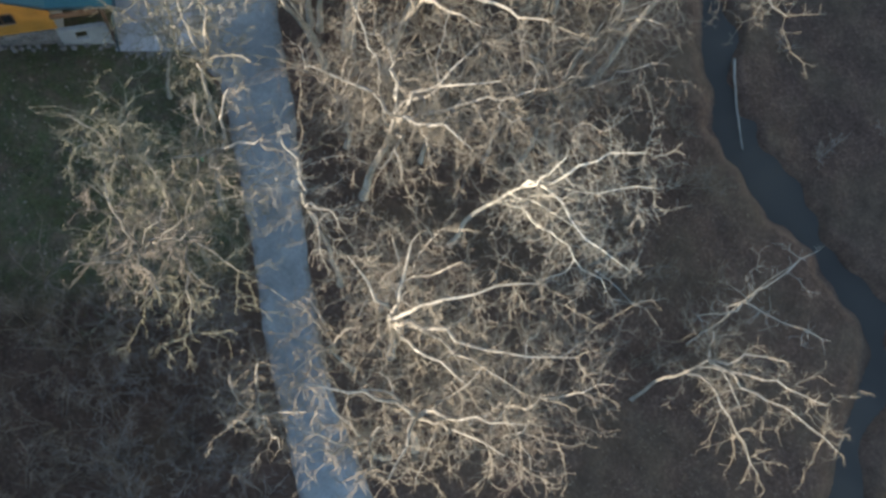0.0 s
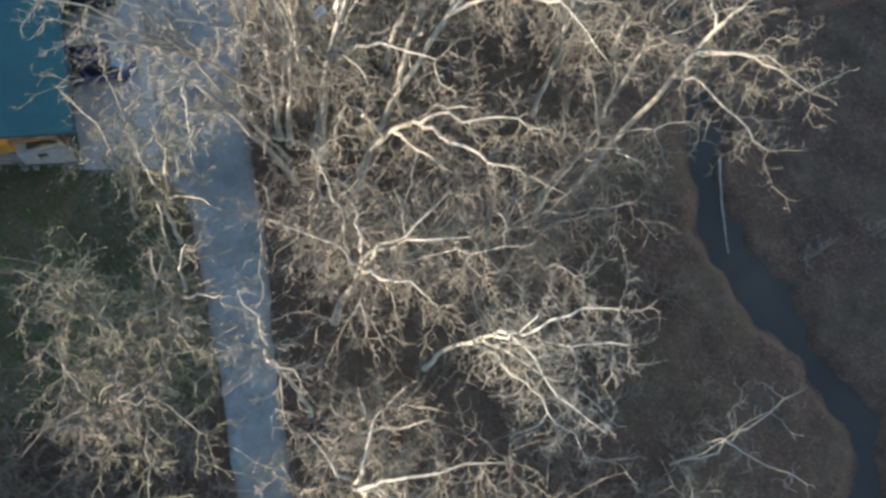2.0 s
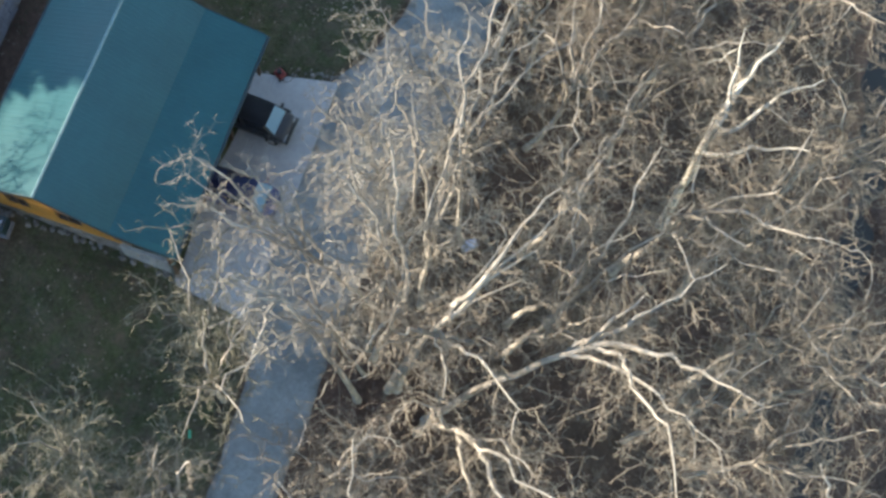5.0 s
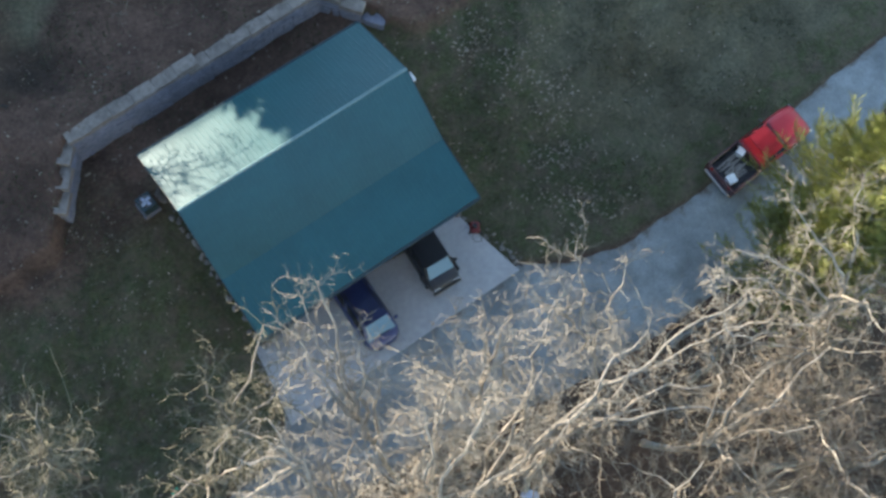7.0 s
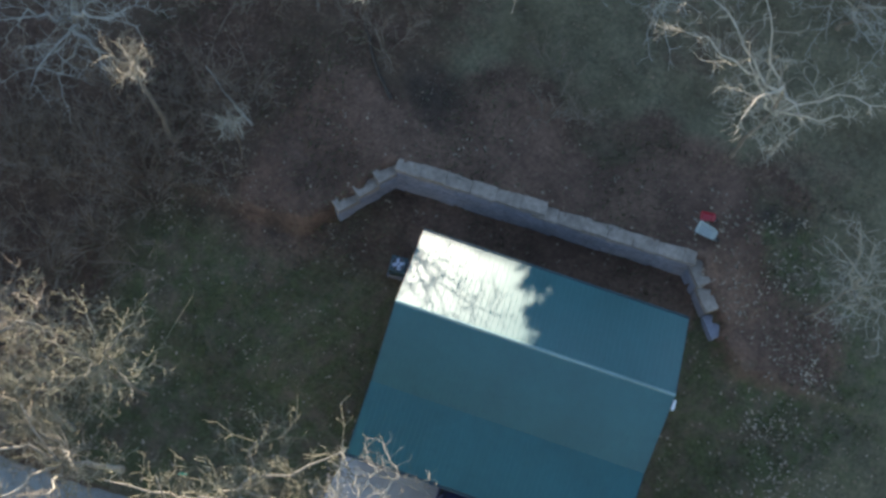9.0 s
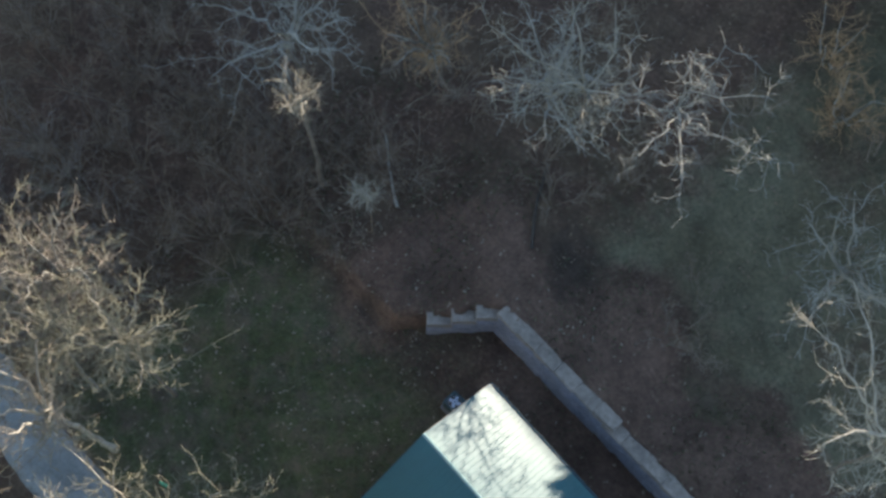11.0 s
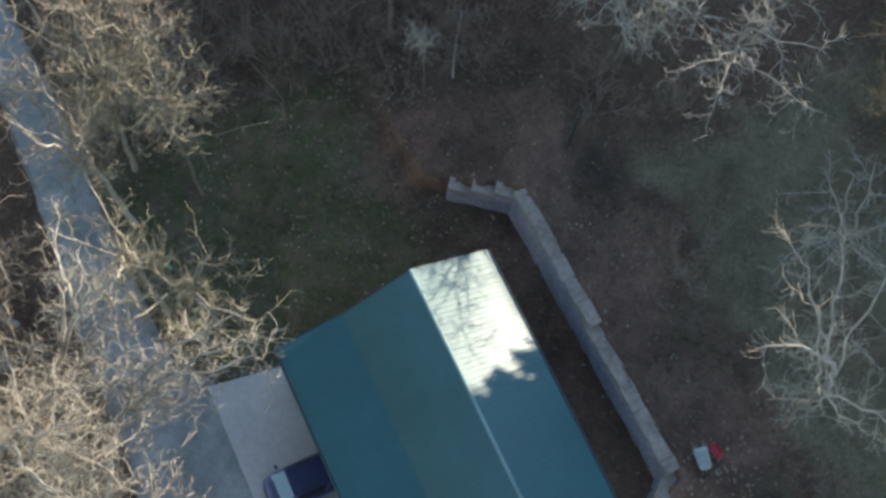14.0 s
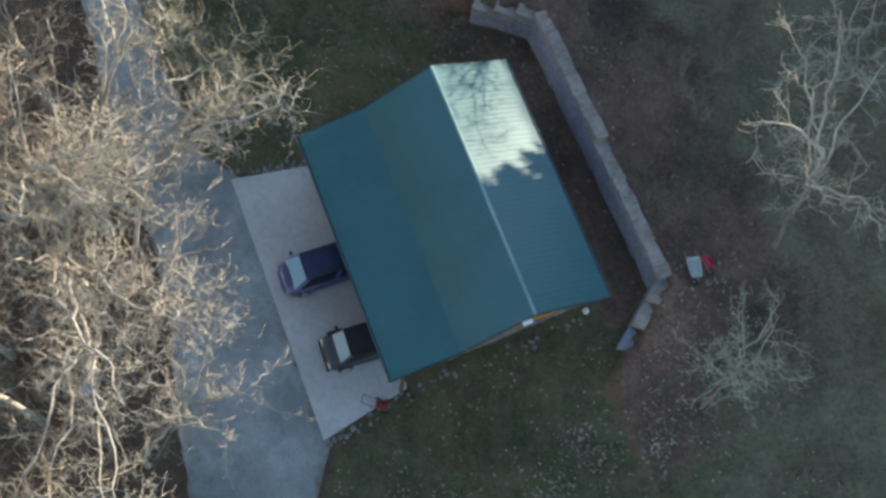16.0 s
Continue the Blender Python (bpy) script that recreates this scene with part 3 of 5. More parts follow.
    for a, b, c, d in ((0.8, 1.9, -0.1, 2.3), (2.5, 3.28, -0.1, 2.3), (1.9, 2.5, -0.1, 1.1), (1.9, 2.5, 1.9, 2.3)):
        box(bm, 0.22, 0.4, a, b, c, d)
    part("side_wall", bm, GREY_WALL, house, "low grey block side wall with an opening")
    bm = bmesh.new()
    rod(bm, (-0.1, -0.05, 4.28), (-0.18, 0.18, 3.9), 0.05)
    rod(bm, (-0.18, 0.18, 3.9), (-0.22, 0.62, 0.1), 0.06)
    part("downspout", bm, DARK_TRIM, house, "dark metal downspout")
    part("vent", boxed(LONG + 0.02, LONG + 0.2, 5.75, 6.2, 6.8, 7.0, bevel=0.03), WHITE, house, "white gable vent box")
    part("lamp", boxed(LONG + 0.0, LONG + 0.25, 8.9, 9.15, 4.9, 5.1, bevel=0.04), WHITE, house, "white outdoor lamp")
    return house


build_house()


# ---- concrete apron, in cast slabs ----
def build_apron():
    ap = empty("pavement", Matrix(), "pale concrete apron of cast slabs before the carport", "pavement", kind="structure")
    cuts = [0.0, 0.25, 0.5, 0.75, 1.0]
    for j, (va, vb) in enumerate(((0.0, 0.5), (0.5, 1.0))):
        for ua, ub in zip(cuts, cuts[1:]):
            def corner(u, v):
                xa, xb = 0.15 + (-0.85 - 0.15) * v, 11.4 + (12.85 - 11.4) * v
                return xa + (xb - xa) * u, 3.25 + (-3.42 - 3.25) * v
            g = 0.0005
            bm = bmesh.new()
            low = [bm.verts.new((*corner(u, v), -0.12)) for u, v in ((ua + g / 3, va + g), (ub - g / 3, va + g), (ub - g / 3, vb - g), (ua + g / 3, vb - g))]
            up = [bm.verts.new((v.co.x, v.co.y, 0.085 - 0.004 * j)) for v in low]
            bm.faces.new(up)
            bm.faces.new(low[::-1])
            for i in range(4):
                bm.faces.new((low[i], low[(i + 1) % 4], up[(i + 1) % 4], up[i]))
            bmesh.ops.recalc_face_normals(bm, faces=bm.faces)
            bmesh.ops.bevel(bm, geom=[e for e in bm.edges if all(v.co.z > 0 for v in e.verts)], offset=0.006, segments=1, affect="EDGES")
            part("slab", bm, CONCRETE, ap)


build_apron()


# ---- retaining wall of large rough blocks ----
def rough_block_mesh(length, depth, tall, seed):
    rng = random.Random(seed)
    bm = boxed(-length / 2 + 0.004, length / 2 - 0.004, -depth / 2, depth / 2, 0.003, tall - 0.002, bevel=0.03)
    for v in bm.verts:
        if v.co.y < 0:
            v.co.y -= rng.uniform(-0.03, 0.05)
        else:
            v.co.y += rng.uniform(-0.05, 0.09)
        v.co.x += rng.uniform(-0.008, 0.008)
        v.co.y += rng.uniform(-0.02, 0.02)
    me = bpy.data.meshes.new("block")
    bm.to_mesh(me)
    bm.free()
    return me


def build_retaining_wall():
    wall = empty("retaining_wall", Matrix(), "grey rough concrete block retaining wall with stepped wings", "retaining wall")
    tall = 0.4
    meshes = {}
    for seg, ((ax, ay), (bx, by)) in enumerate(zip(WALL_LINE, WALL_LINE[1:])):
        dx, dy = bx - ax, by - ay
        full = math.hypot(dx, dy)
        count = 3 if seg != 1 else 12
        length = full / count
        turn = math.degrees(math.atan2(dy, dx))
        for course in range(7):
            odd = course % 2 and seg == 1
            cuts = [0, *(k + 0.5 for k in range(count)), count] if odd else list(range(count + 1))
            for i, (c0, c1) in enumerate(zip(cuts, cuts[1:])):
                ztop = (4.82 if c0 + c1 < count else 4.42) if seg == 1 else (3.35 + 0.42 * (i + 1) if seg == 0 else 2.75 + 0.42 * (count - i))
                z = 2.02 + course * tall
                if z + tall > ztop + 0.05:
                    continue
                top = z + 2 * tall > ztop + 0.05
                kind = (seg == 1, (i * 5 + course * 3) % 4, top, c1 - c0)
                if kind not in meshes:
                    meshes[kind] = rough_block_mesh((c1 - c0) * length * (1.0 if seg == 1 else 1.06), 0.56 if not top else 0.6, tall, len(meshes))
                    meshes[kind].materials.append(CAPSTONE if top else SKY_SHADE_BLOCK)
                u = (c0 + c1) / 2 / count
                batter = 0.015 * (6 - course)
                nx, ny = dy / full, -dx / full
                m = pose(ax + dx * u + nx * batter, ay + dy * u + ny * batter, z, 0, 0, turn + random.uniform(-0.8, 0.8))
                mesh_part("block", meshes[kind], None, wall, m=m)


build_retaining_wall()


# ---- trees ----
def unit(v):
    return v / (np.linalg.norm(v, axis=-1, keepdims=True) + 1e-9)


def branch_paths(rng, start, way, length, steps, wander, lift):
    """Wandering paths for many branches at once."""
    n = len(start)
    pts = [start]
    d = unit(way)
    for _ in range(steps):
        d = unit(d + rng.normal(0, wander, (n, 3)) + np.array([0, 0, lift]))
        pts.append(pts[-1] + d * (length / steps)[:, None])
    return np.stack(pts, 1)


def sprout(rng, paths, radii, count, spread, low=0.25):
    """Places, ways and radii for count children on each path."""
    n, k, _ = paths.shape
    u = low + (1 - low) * (np.arange(count)[None, :] + rng.random((n, count))) / count
    f = np.clip(u * (k - 1), 0, k - 1.001)
    i = f.astype(int)
    w = (f - i)[..., None]
    r = np.arange(n)[:, None]
    p = paths[r, i] * (1 - w) + paths[r, i + 1] * w
    d = unit(paths[r, i + 1] - paths[r, i])
    side = unit(np.cross(d, rng.normal(0, 1, (n, count, 3))))
    ang = np.radians(spread) * (0.65 + 0.7 * rng.random((n, count, 1)))
    way = d * np.cos(ang) + side * np.sin(ang)
    rad = radii[r, i] * (1 - w[..., 0]) + radii[r, i + 1] * w[..., 0]
    return p.reshape(-1, 3), way.reshape(-1, 3), rad.ravel(), u.ravel()


def taper(r0, r1, steps):
    u = np.linspace(0, 1, steps + 1)[None, :]
    return r0[:, None] * (1 - u) + r1[:, None] * u


def limb_path(rng, start, way, tip, steps, crook):
    """A crooked limb that leaves start along way and bends over to its tip."""
    full = np.linalg.norm(tip - start)
    u = np.linspace(0, 1, steps + 1)[:, None]
    lean = start + way * full * 0.45
    line = (1 - u) ** 2 * start + 2 * u * (1 - u) * (0.55 * lean + 0.45 * (start + tip) / 2) + u ** 2 * tip
    walk_off = np.cumsum(rng.normal(0, crook * full / steps, (steps + 1, 3)), 0)
    walk_off = walk_off - walk_off[0] - u * (walk_off[-1] - walk_off[0])
    kink = rng.normal(0, crook * 0.16 * full / steps, (steps + 1, 3))
    kink[0] = kink[-1] = 0
    return line + walk_off + kink


def grow_tree(base, fork, tips, reach, seed, girth=0.2, density=1.0, crook=0.24, upward=0.05):
    """Meshes of a leafless tree: the trunk, its limbs (one for each tip) with their branches, and the twigs."""
    rng = np.random.default_rng(seed)
    base, fork = np.array(base, float), np.array(fork, float)
    tips = [np.array(p, float) for p in tips]
    steps = 9
    u = np.linspace(0, 1, steps + 1)[:, None]
    bow = np.array([fork[0] - base[0], fork[1] - base[1], 0]) * -0.4
    trunk = base + (fork - base) * u + bow * (u * (1 - u)) + np.cumsum(rng.normal(0, 0.08, (steps + 1, 3)), 0) * (u * (1 - u) * 4)
    trunk_r = girth * (1 - 0.42 * u[:, 0]) + 0.12 * girth * np.exp(-u[:, 0] * 14) * 4
    out = [tubes(trunk[None], trunk_r[None], 8)]
    # limbs, some of which leave the trunk below its top
    node_pos, node_len, node_rad, node_limb, pts, limb_tubes = [trunk[-1]], [0.4], [girth * 0.5], [0], [], []
    for k, tip in enumerate(tips):
        start = trunk[-1 if k < 2 else -1 - int(rng.integers(0, 3))]
        full = np.linalg.norm(tip - start)
        line = limb_path(rng, start, unit(trunk[-1] - trunk[-4]), tip, max(6, int(full * 1.7)), crook)
        thick = girth * (0.64 if k == 0 else rng.uniform(0.42, 0.58))
        v = np.linspace(0, 1, len(line))
        radius = thick * (1 - v) ** 0.85 + 0.018
        limb_tubes.append((line, radius))
        for i in range(1, len(line)):
            node_pos.append(line[i])
            node_len.append(0.12 * full * v[i])
            node_rad.append(radius[i])
            node_limb.append(k)
        count = int(9.5 * density * full * (reach / 1.5) ** 1.5) + 4
        at = np.clip(rng.beta(1.6, 1.1, count) * 1.06, 0, 1) * (len(line) - 1)
        near = np.stack([np.interp(at, np.arange(len(line)), line[:, j]) for j in range(3)], -1)
        pts.append(near + rng.normal(0, 1, (count, 3)) * reach * np.array([0.75, 0.75, 0.45]) - np.array([0, 0, 0.22 * reach]))
    pts = np.concatenate(pts)
    clumps = pts[rng.integers(0, len(pts), max(3, len(pts) // 26))]
    far = np.linalg.norm(pts[:, None] - clumps[None], axis=2)
    pts = pts[(far.min(1) > 0.24 * reach) | (rng.random(len(pts)) < 0.25)]
    roots = np.array(node_pos)
    gap0 = np.linalg.norm(pts[:, None] - roots[None], axis=2).min(1)
    pts = pts[np.argsort(gap0)]
    pos = np.concatenate([roots, pts])
    n0, n = len(roots), len(pos)
    parent = np.full(n, -1)
    way_len = np.zeros(n)
    way_len[:n0] = node_len
    limb_of = np.zeros(n, int)
    limb_of[:n0] = node_limb
    for i in range(n0, n):
        gap = np.linalg.norm(pos[:i] - pos[i], axis=1)
        j = int(np.argmin(gap + 0.22 * way_len[:i]))
        parent[i], limb_of[i] = j, limb_of[j]
        way_len[i] = way_len[j] + gap[j]
    kids = [[] for _ in range(n)]
    for i in range(n0, n):
        kids[parent[i]].append(i)
    area = np.zeros(n)
    for i in range(n - 1, n0 - 1, -1):
        area[i] += 0.0155 ** 2.3 if not kids[i] else 0
        area[parent[i]] += area[i]
    rad = area ** (1 / 2.3)
    heir = [max(k, key=lambda j: area[j]) if k else -1 for k in kids]
    for _ in range(2):
        soft_pos = pos.copy()
        for i in range(n0, n):
            if heir[i] >= 0:
                soft_pos[i] = 0.5 * pos[i] + 0.25 * pos[parent[i]] + 0.25 * pos[heir[i]]
        pos = soft_pos
    # follow each branch from where it leaves its parent to its tip
    groups = [dict() for _ in range(len(tips) + 1)]
    ends, ways = [], []
    for k, (line, radius) in enumerate(limb_tubes):
        groups[k].setdefault(len(line), []).append((line, radius))
        ends.append(line[len(line) // 2:])
        ways.append(np.diff(line, axis=0)[len(line) // 2 - 1:])
    for j in (i for i in range(n0, n) if parent[i] < n0 or heir[parent[i]] != i):
        line = [parent[j], j]
        while heir[line[-1]] >= 0:
            line.append(heir[line[-1]])
        q = pos[line]
        # a midpoint on each stretch, pushed aside, keeps the branches crooked
        mid = (q[1:] + q[:-1]) / 2 + rng.normal(0, 0.11, (len(q) - 1, 3)) * np.minimum(np.linalg.norm(q[1:] - q[:-1], axis=1), 1.5)[:, None]
        full = np.empty((2 * len(q) - 1, 3))
        full[::2], full[1::2] = q, mid
        r = np.maximum(rad[line], 0.012)
        r[0] = min(r[0] if line[0] >= n0 else node_rad[line[0]] * 0.8, r[1] * 1.2)
        rr = np.interp(np.arange(len(full)), np.arange(0, len(full), 2), r)
        rr[-1] *= 0.7
        which = limb_of[j] if r[1] > 0.03 else len(tips)
        groups[which].setdefault(len(full), []).append((full, rr))
        ends.append(full[1:])
        ways.append(np.diff(full, axis=0))

    def drawn(group, sides):
        return [tubes(np.stack([p for p, _ in g]), np.stack([r for _, r in g]), sides) for g in group.values()]

    limb_parts = [drawn(g, 6) for g in groups[:-1] if g]
    fine = drawn(groups[-1], 3)
    # twigs in tufts along the finer wood
    s, w = np.concatenate(ends), unit(np.concatenate(ways))
    s, w = np.repeat(s, 2, 0), np.repeat(w, 2, 0)
    side = unit(np.cross(w, rng.normal(0, 1, w.shape)))
    ang = np.radians(rng.uniform(25, 70, (len(s), 1)))
    w = w * np.cos(ang) + side * np.sin(ang) + np.array([0, 0, upward])
    p4 = branch_paths(rng, s, w, rng.uniform(0.25, 0.8, len(s)), 3, 0.34, upward)
    r4 = taper(np.full(len(s), 0.013), np.full(len(s), 0.008), 3)
    s, w, r, uu = sprout(rng, p4, r4, 1, 45, 0.3)
    p5 = branch_paths(rng, s, w, rng.uniform(0.12, 0.36, len(s)), 1, 0.25, upward)
    r5 = taper(np.full(len(s), 0.009), np.full(len(s), 0.005), 1)
    return out, limb_parts, fine + [tubes(p4, r4, 3), tubes(p5, r5, 3)]


def dome(crown, radius, limbs, seed):
    """Ends of limbs spread over a crown of that radius."""
    rng = random.Random(seed)
    out = []
    for k in range(limbs):
        a = 2.4 * k + rng.uniform(-0.5, 0.5)
        d = radius * rng.uniform(0.5, 0.85)
        out.append((crown[0] + d * math.cos(a), crown[1] + d * math.sin(a), crown[2] + radius * rng.uniform(-0.1, 0.35)))
    return out


def joined(name, pieces, smooth_faces=True):
    verts, faces, k = [], [], 0
    for v, f in pieces:
        verts.append(v)
        faces.append(f + k)
        k += len(v)
    return raw_mesh(name, np.concatenate(verts), np.concatenate(faces), smooth_faces)


def tree(base, fork, tips, reach, seed, label, bark=None, twigs=None, stem=None, name="tree", category="tree", group="bare trees of the wood", **kw):
    bz = at_ground(*base) - 0.15
    origin = Vector((base[0], base[1], bz + 0.15))
    rel = [tuple(np.array(p) - np.array(origin)) for p in ((base[0], base[1], bz), fork, *tips)]
    t, b, w = grow_tree(rel[0], rel[1], rel[2:], reach, seed, **kw)
    top = empty(name, Matrix.Translation(origin), label, category, group)
    # a stem material darker than the limbs paints shade onto the trunk
    mesh_part("trunk", joined("trunk", t), stem or bark or BARK, top)
    for k in b:
        mesh_part("limb", joined("limb", k), bark or BARK, top)
    tagged(mesh_part("crown", joined("crown", w, False), twigs or TWIG, top), kind="stuff")
    return top


def full_tree(base, fork, crown, radius, seed, label, limbs=6, **kw):
    """A tree whose limbs spread evenly through a round crown."""
    return tree(base, fork, dome(crown, radius, limbs, seed), 0.36 * radius, seed, label, **kw)


PALE = "tall leafless tree with pale crooked limbs in low sun"
BROWN = "leafless tree with a dense brown twiggy crown"
GREY = "leafless tree with pale grey branches in shade"
OVER = "leafless tree whose crooked limbs hang over the driveway"
OLIVE = "leafless tree with an olive tan crown beside the lawn"
# trees of the slope below the driveway and along it
tree((-13.2, -14.9), (-14.2, -17.3, 9.5), ((-14.7, -22.1, 13), (-19.2, -20.7, 11.5), (-16.1, -22.2, 12.5), (-16.5, -19.1, 10), (-19.6, -19.9, 10), (-14.5, -18.7, 13.5)), 1.25, 100, "tree with white bark, forked limbs and fine pale twigs", girth=0.125, density=1.6, bark=WHITE_BARK, twigs=TWIG_PALE)
tree((-10.3, -10.8), (-10.6, -12.3, 11), ((-8.5, -12.3, 13.5), (-11, -16.6, 14), (-6.3, -11.1, 14), (-13.4, -15, 13), (-11.6, -17.9, 14), (-13.9, -12, 12), (-8.6, -8.9, 13), (-8.9, -16.2, 13.5)), 1.6, 101, PALE, girth=0.2, density=1.5)
tree((-3.2, -13.2), (-4.2, -15.3, 9.5), ((-8.5, -19.3, 13.5), (-5.3, -18, 13), (-7.1, -20.7, 14), (-3.9, -12.8, 12), (-7.6, -16.7, 12)), 1.5, 102, PALE, girth=0.2, density=1.0)
tree((-18.8, -10.8), (-19.6, -10.5, 12), ((-17.3, -12, 15.5), (-17.6, -9.2, 15), (-20, -16.1, 15.5), (-23, -12.9, 13.5), (-23.6, -15, 13), (-22.7, -17.3, 13.5)), 1.6, 103, PALE, girth=0.19, density=1.2)
tree((-23.6, -11.2), (-23.4, -11.1, 10), ((-22.4, -8.9, 13), (-21.9, -6.8, 13.5), (-25.9, -13.9, 13), (-24.8, -15, 12.5), (-25.9, -9.4, 12), (-22.2, -13.9, 13)), 1.5, 104, PALE, girth=0.17, density=1.0)
tree((-22.6, -23.1), (-22.9, -24.1, 8), ((-21.9, -24.2, 9.5), (-23.8, -26.7, 10), (-25.9, -27.9, 10), (-28.1, -24.7, 9), (-27.8, -28.3, 9), (-25.3, -24.5, 9.5)), 1.2, 105, "slight leafless tree with a fan of tan twigs", girth=0.09, density=0.65)
tree((-12.6, -2.6), (-13, -2.3, 7), ((-8.9, -4.3, 11), (-9.3, -0.6, 11), (-13, 0.2, 10.5), (-16.6, -0.7, 10), (-18.4, -2.4, 10), (-16.1, -4.7, 10), (-12.6, -5.6, 11), (-11.8, -2.1, 12)), 1.5, 106, OLIVE, girth=0.13, density=1.3, bark=TWIG_PALE, twigs=TWIG_OLIVE)
full_tree((-14.4, -0.2), (-14.2, -0.6, 9), (-14, -1, 11.6), 3.1, 244, "leafless tree with a round brown twiggy crown", limbs=8, girth=0.1, density=0.7, bark=TWIG_PALE, twigs=TWIG_BROWN)
tree((-14.8, -8.9), (-13.4, -7.8, 10), ((-11.4, -7.3, 13), (-15, -9.1, 11.5), (-13.1, -6.2, 12.5), (-16, -8.2, 11)), 1.2, 107, OVER, girth=0.12, density=1.0, twigs=TWIG_PALE)
tree((-2.6, -13.4), (0.5, -18.9, 12), ((-0.4, -25.3, 15), (-5.6, -23, 16.5), (-2.5, -24.3, 15), (4.7, -22.7, 14.5), (2.7, -20.1, 14)), 1.6, 108, PALE, girth=0.2, density=1.0)
tree((-1.6, -11.6), (-0.4, -13.1, 13), ((4.6, -15.5, 17), (2.3, -15.4, 16), (-3.7, -13.8, 13.5), (-3.3, -16.7, 14), (-2, -11.4, 14)), 1.5, 109, PALE, girth=0.19, density=0.9)
tree((-0.6, -10), (0.1, -10.9, 10), ((4.9, -8.5, 16), (4.8, -11.1, 16), (2.7, -7.4, 14), (5.5, -6.5, 14), (-2.6, -10.4, 13)), 1.4, 110, PALE, girth=0.16, density=0.8)
tree((3.6, -15.8), (3.4, -17.1, 8), ((6, -17.4, 13), (6.6, -16.2, 13), (5, -18.9, 13.5), (4.2, -20.8, 13)), 1.5, 111, PALE, girth=0.17, density=1.0)
tree((-4.4, -25), (-2.8, -29.5, 11.5), ((-2.5, -30.9, 13.5), (-1.3, -28.5, 13), (-5.3, -31.8, 12), (-8.4, -30.7, 10.5), (-6.4, -32.8, 11.5), (-4.6, -27.6, 11.5)), 1.5, 112, PALE, girth=0.17, density=1.0)
tree((3.8, -29.3), (3.5, -30.3, 10), ((5.1, -30.7, 13), (3.6, -33.5, 13.5), (1.6, -32.1, 13), (3.1, -27.4, 13), (5.4, -28.5, 13)), 1.5, 113, PALE, girth=0.15, density=1.0)
tree((12.1, -22.3), (12.2, -21.4, 10.5), ((15.4, -22.7, 14), (14.9, -20.9, 14.5), (14.3, -24.8, 13.5), (11.7, -25.4, 12), (13.6, -21.8, 13)), 1.6, 114, "stout leaning leafless tree with white upper limbs", girth=0.26, density=1.0, bark=WHITE_BARK)
tree((8.5, -20.4), (8.2, -21.4, 9), ((7.4, -27.2, 13.5), (6.4, -23.8, 13), (9.1, -24.4, 13.5), (9.5, -20.8, 13), (5.7, -25.2, 13)), 1.6, 115, PALE, girth=0.2, density=0.85)
tree((2.1, -16.1), (1.8, -17.1, 7.5), ((8.8, -19, 14), (7.9, -17, 13.5), (7.1, -20.8, 13), (1.6, -18.9, 13)), 1.5, 116, PALE, girth=0.18, density=0.7)
tree((-1.8, -11.2), (-0.1, -12.7, 9.5), ((5.4, -16.4, 13.5), (2.1, -15.4, 12.5), (-2.7, -10.6, 12), (-0.9, -15.1, 12.5), (3.4, -14.2, 13)), 1.4, 117, PALE, girth=0.18, density=0.75)
tree((-0.2, -9.6), (1.2, -10, 10), ((5.2, -8.2, 16), (2.8, -7, 16), (0.4, -7.4, 13), (4.2, -7.4, 15), (-1.6, -9.3, 12.5)), 1.3, 118, OVER, girth=0.16, density=1.5, twigs=TWIG_PALE)
tree((2.8, -11.4), (3.9, -11.2, 8.5), ((11.7, -9.9, 14), (15.9, -10.9, 14.5), (7.6, -8.7, 14), (9.7, -6.9, 13.3), (7.7, -10.7, 13), (4.2, -12.5, 12)), 1.4, 119, OVER, girth=0.17, density=1.15, twigs=TWIG_PALE)
tree((6.6, -12.4), (7.8, -11.3, 9.5), ((10.2, -12.2, 12.5), (12.8, -13, 13), (15.1, -11.9, 13.5), (13.1, -14.4, 12.5), (7.7, -12.8, 12)), 1.4, 120, PALE, girth=0.16, density=0.6)
tree((7.2, -15.3), (6.9, -16.3, 8), ((10.7, -15.1, 13), (9.2, -16.9, 12.5), (12.1, -17.7, 12.5), (8.7, -18.2, 12.5), (8.3, -14.9, 13)), 1.4, 121, PALE, girth=0.16, density=0.65)
tree((-2.8, -10), (-1.8, -6.5, 12.6), ((-2.4, -5.2, 14.2), (-4.6, -6.3, 13), (-6, -5.7, 13.4), (-3.6, -5.2, 14.4), (-2, -4.5, 14.2)), 0.85, 122, OVER, girth=0.15, density=0.6, twigs=TWIG_PALE)
tree((-4.9, -3.8), (-5, -4.4, 7.5), ((-3.3, -3.6, 11.5), (-2.4, -5.2, 11), (-6.1, -3.6, 10.5), (-7.9, -4.4, 10), (-6.7, -6.5, 10), (-3.1, -4.6, 12)), 1.0, 123, OLIVE, girth=0.12, density=0.8, twigs=TWIG_OLIVE)
tree((2, -9.2), (1.1, -5.9, 9.8), ((0.7, -2.5, 12.8), (2.4, -1.2, 13.2), (1.5, -2.8, 13), (1.6, -1.4, 12.9), (2.5, -3.8, 12.8), (2.8, -5.2, 12.5)), 0.9, 124, OVER, girth=0.13, density=0.9, twigs=TWIG_PALE)
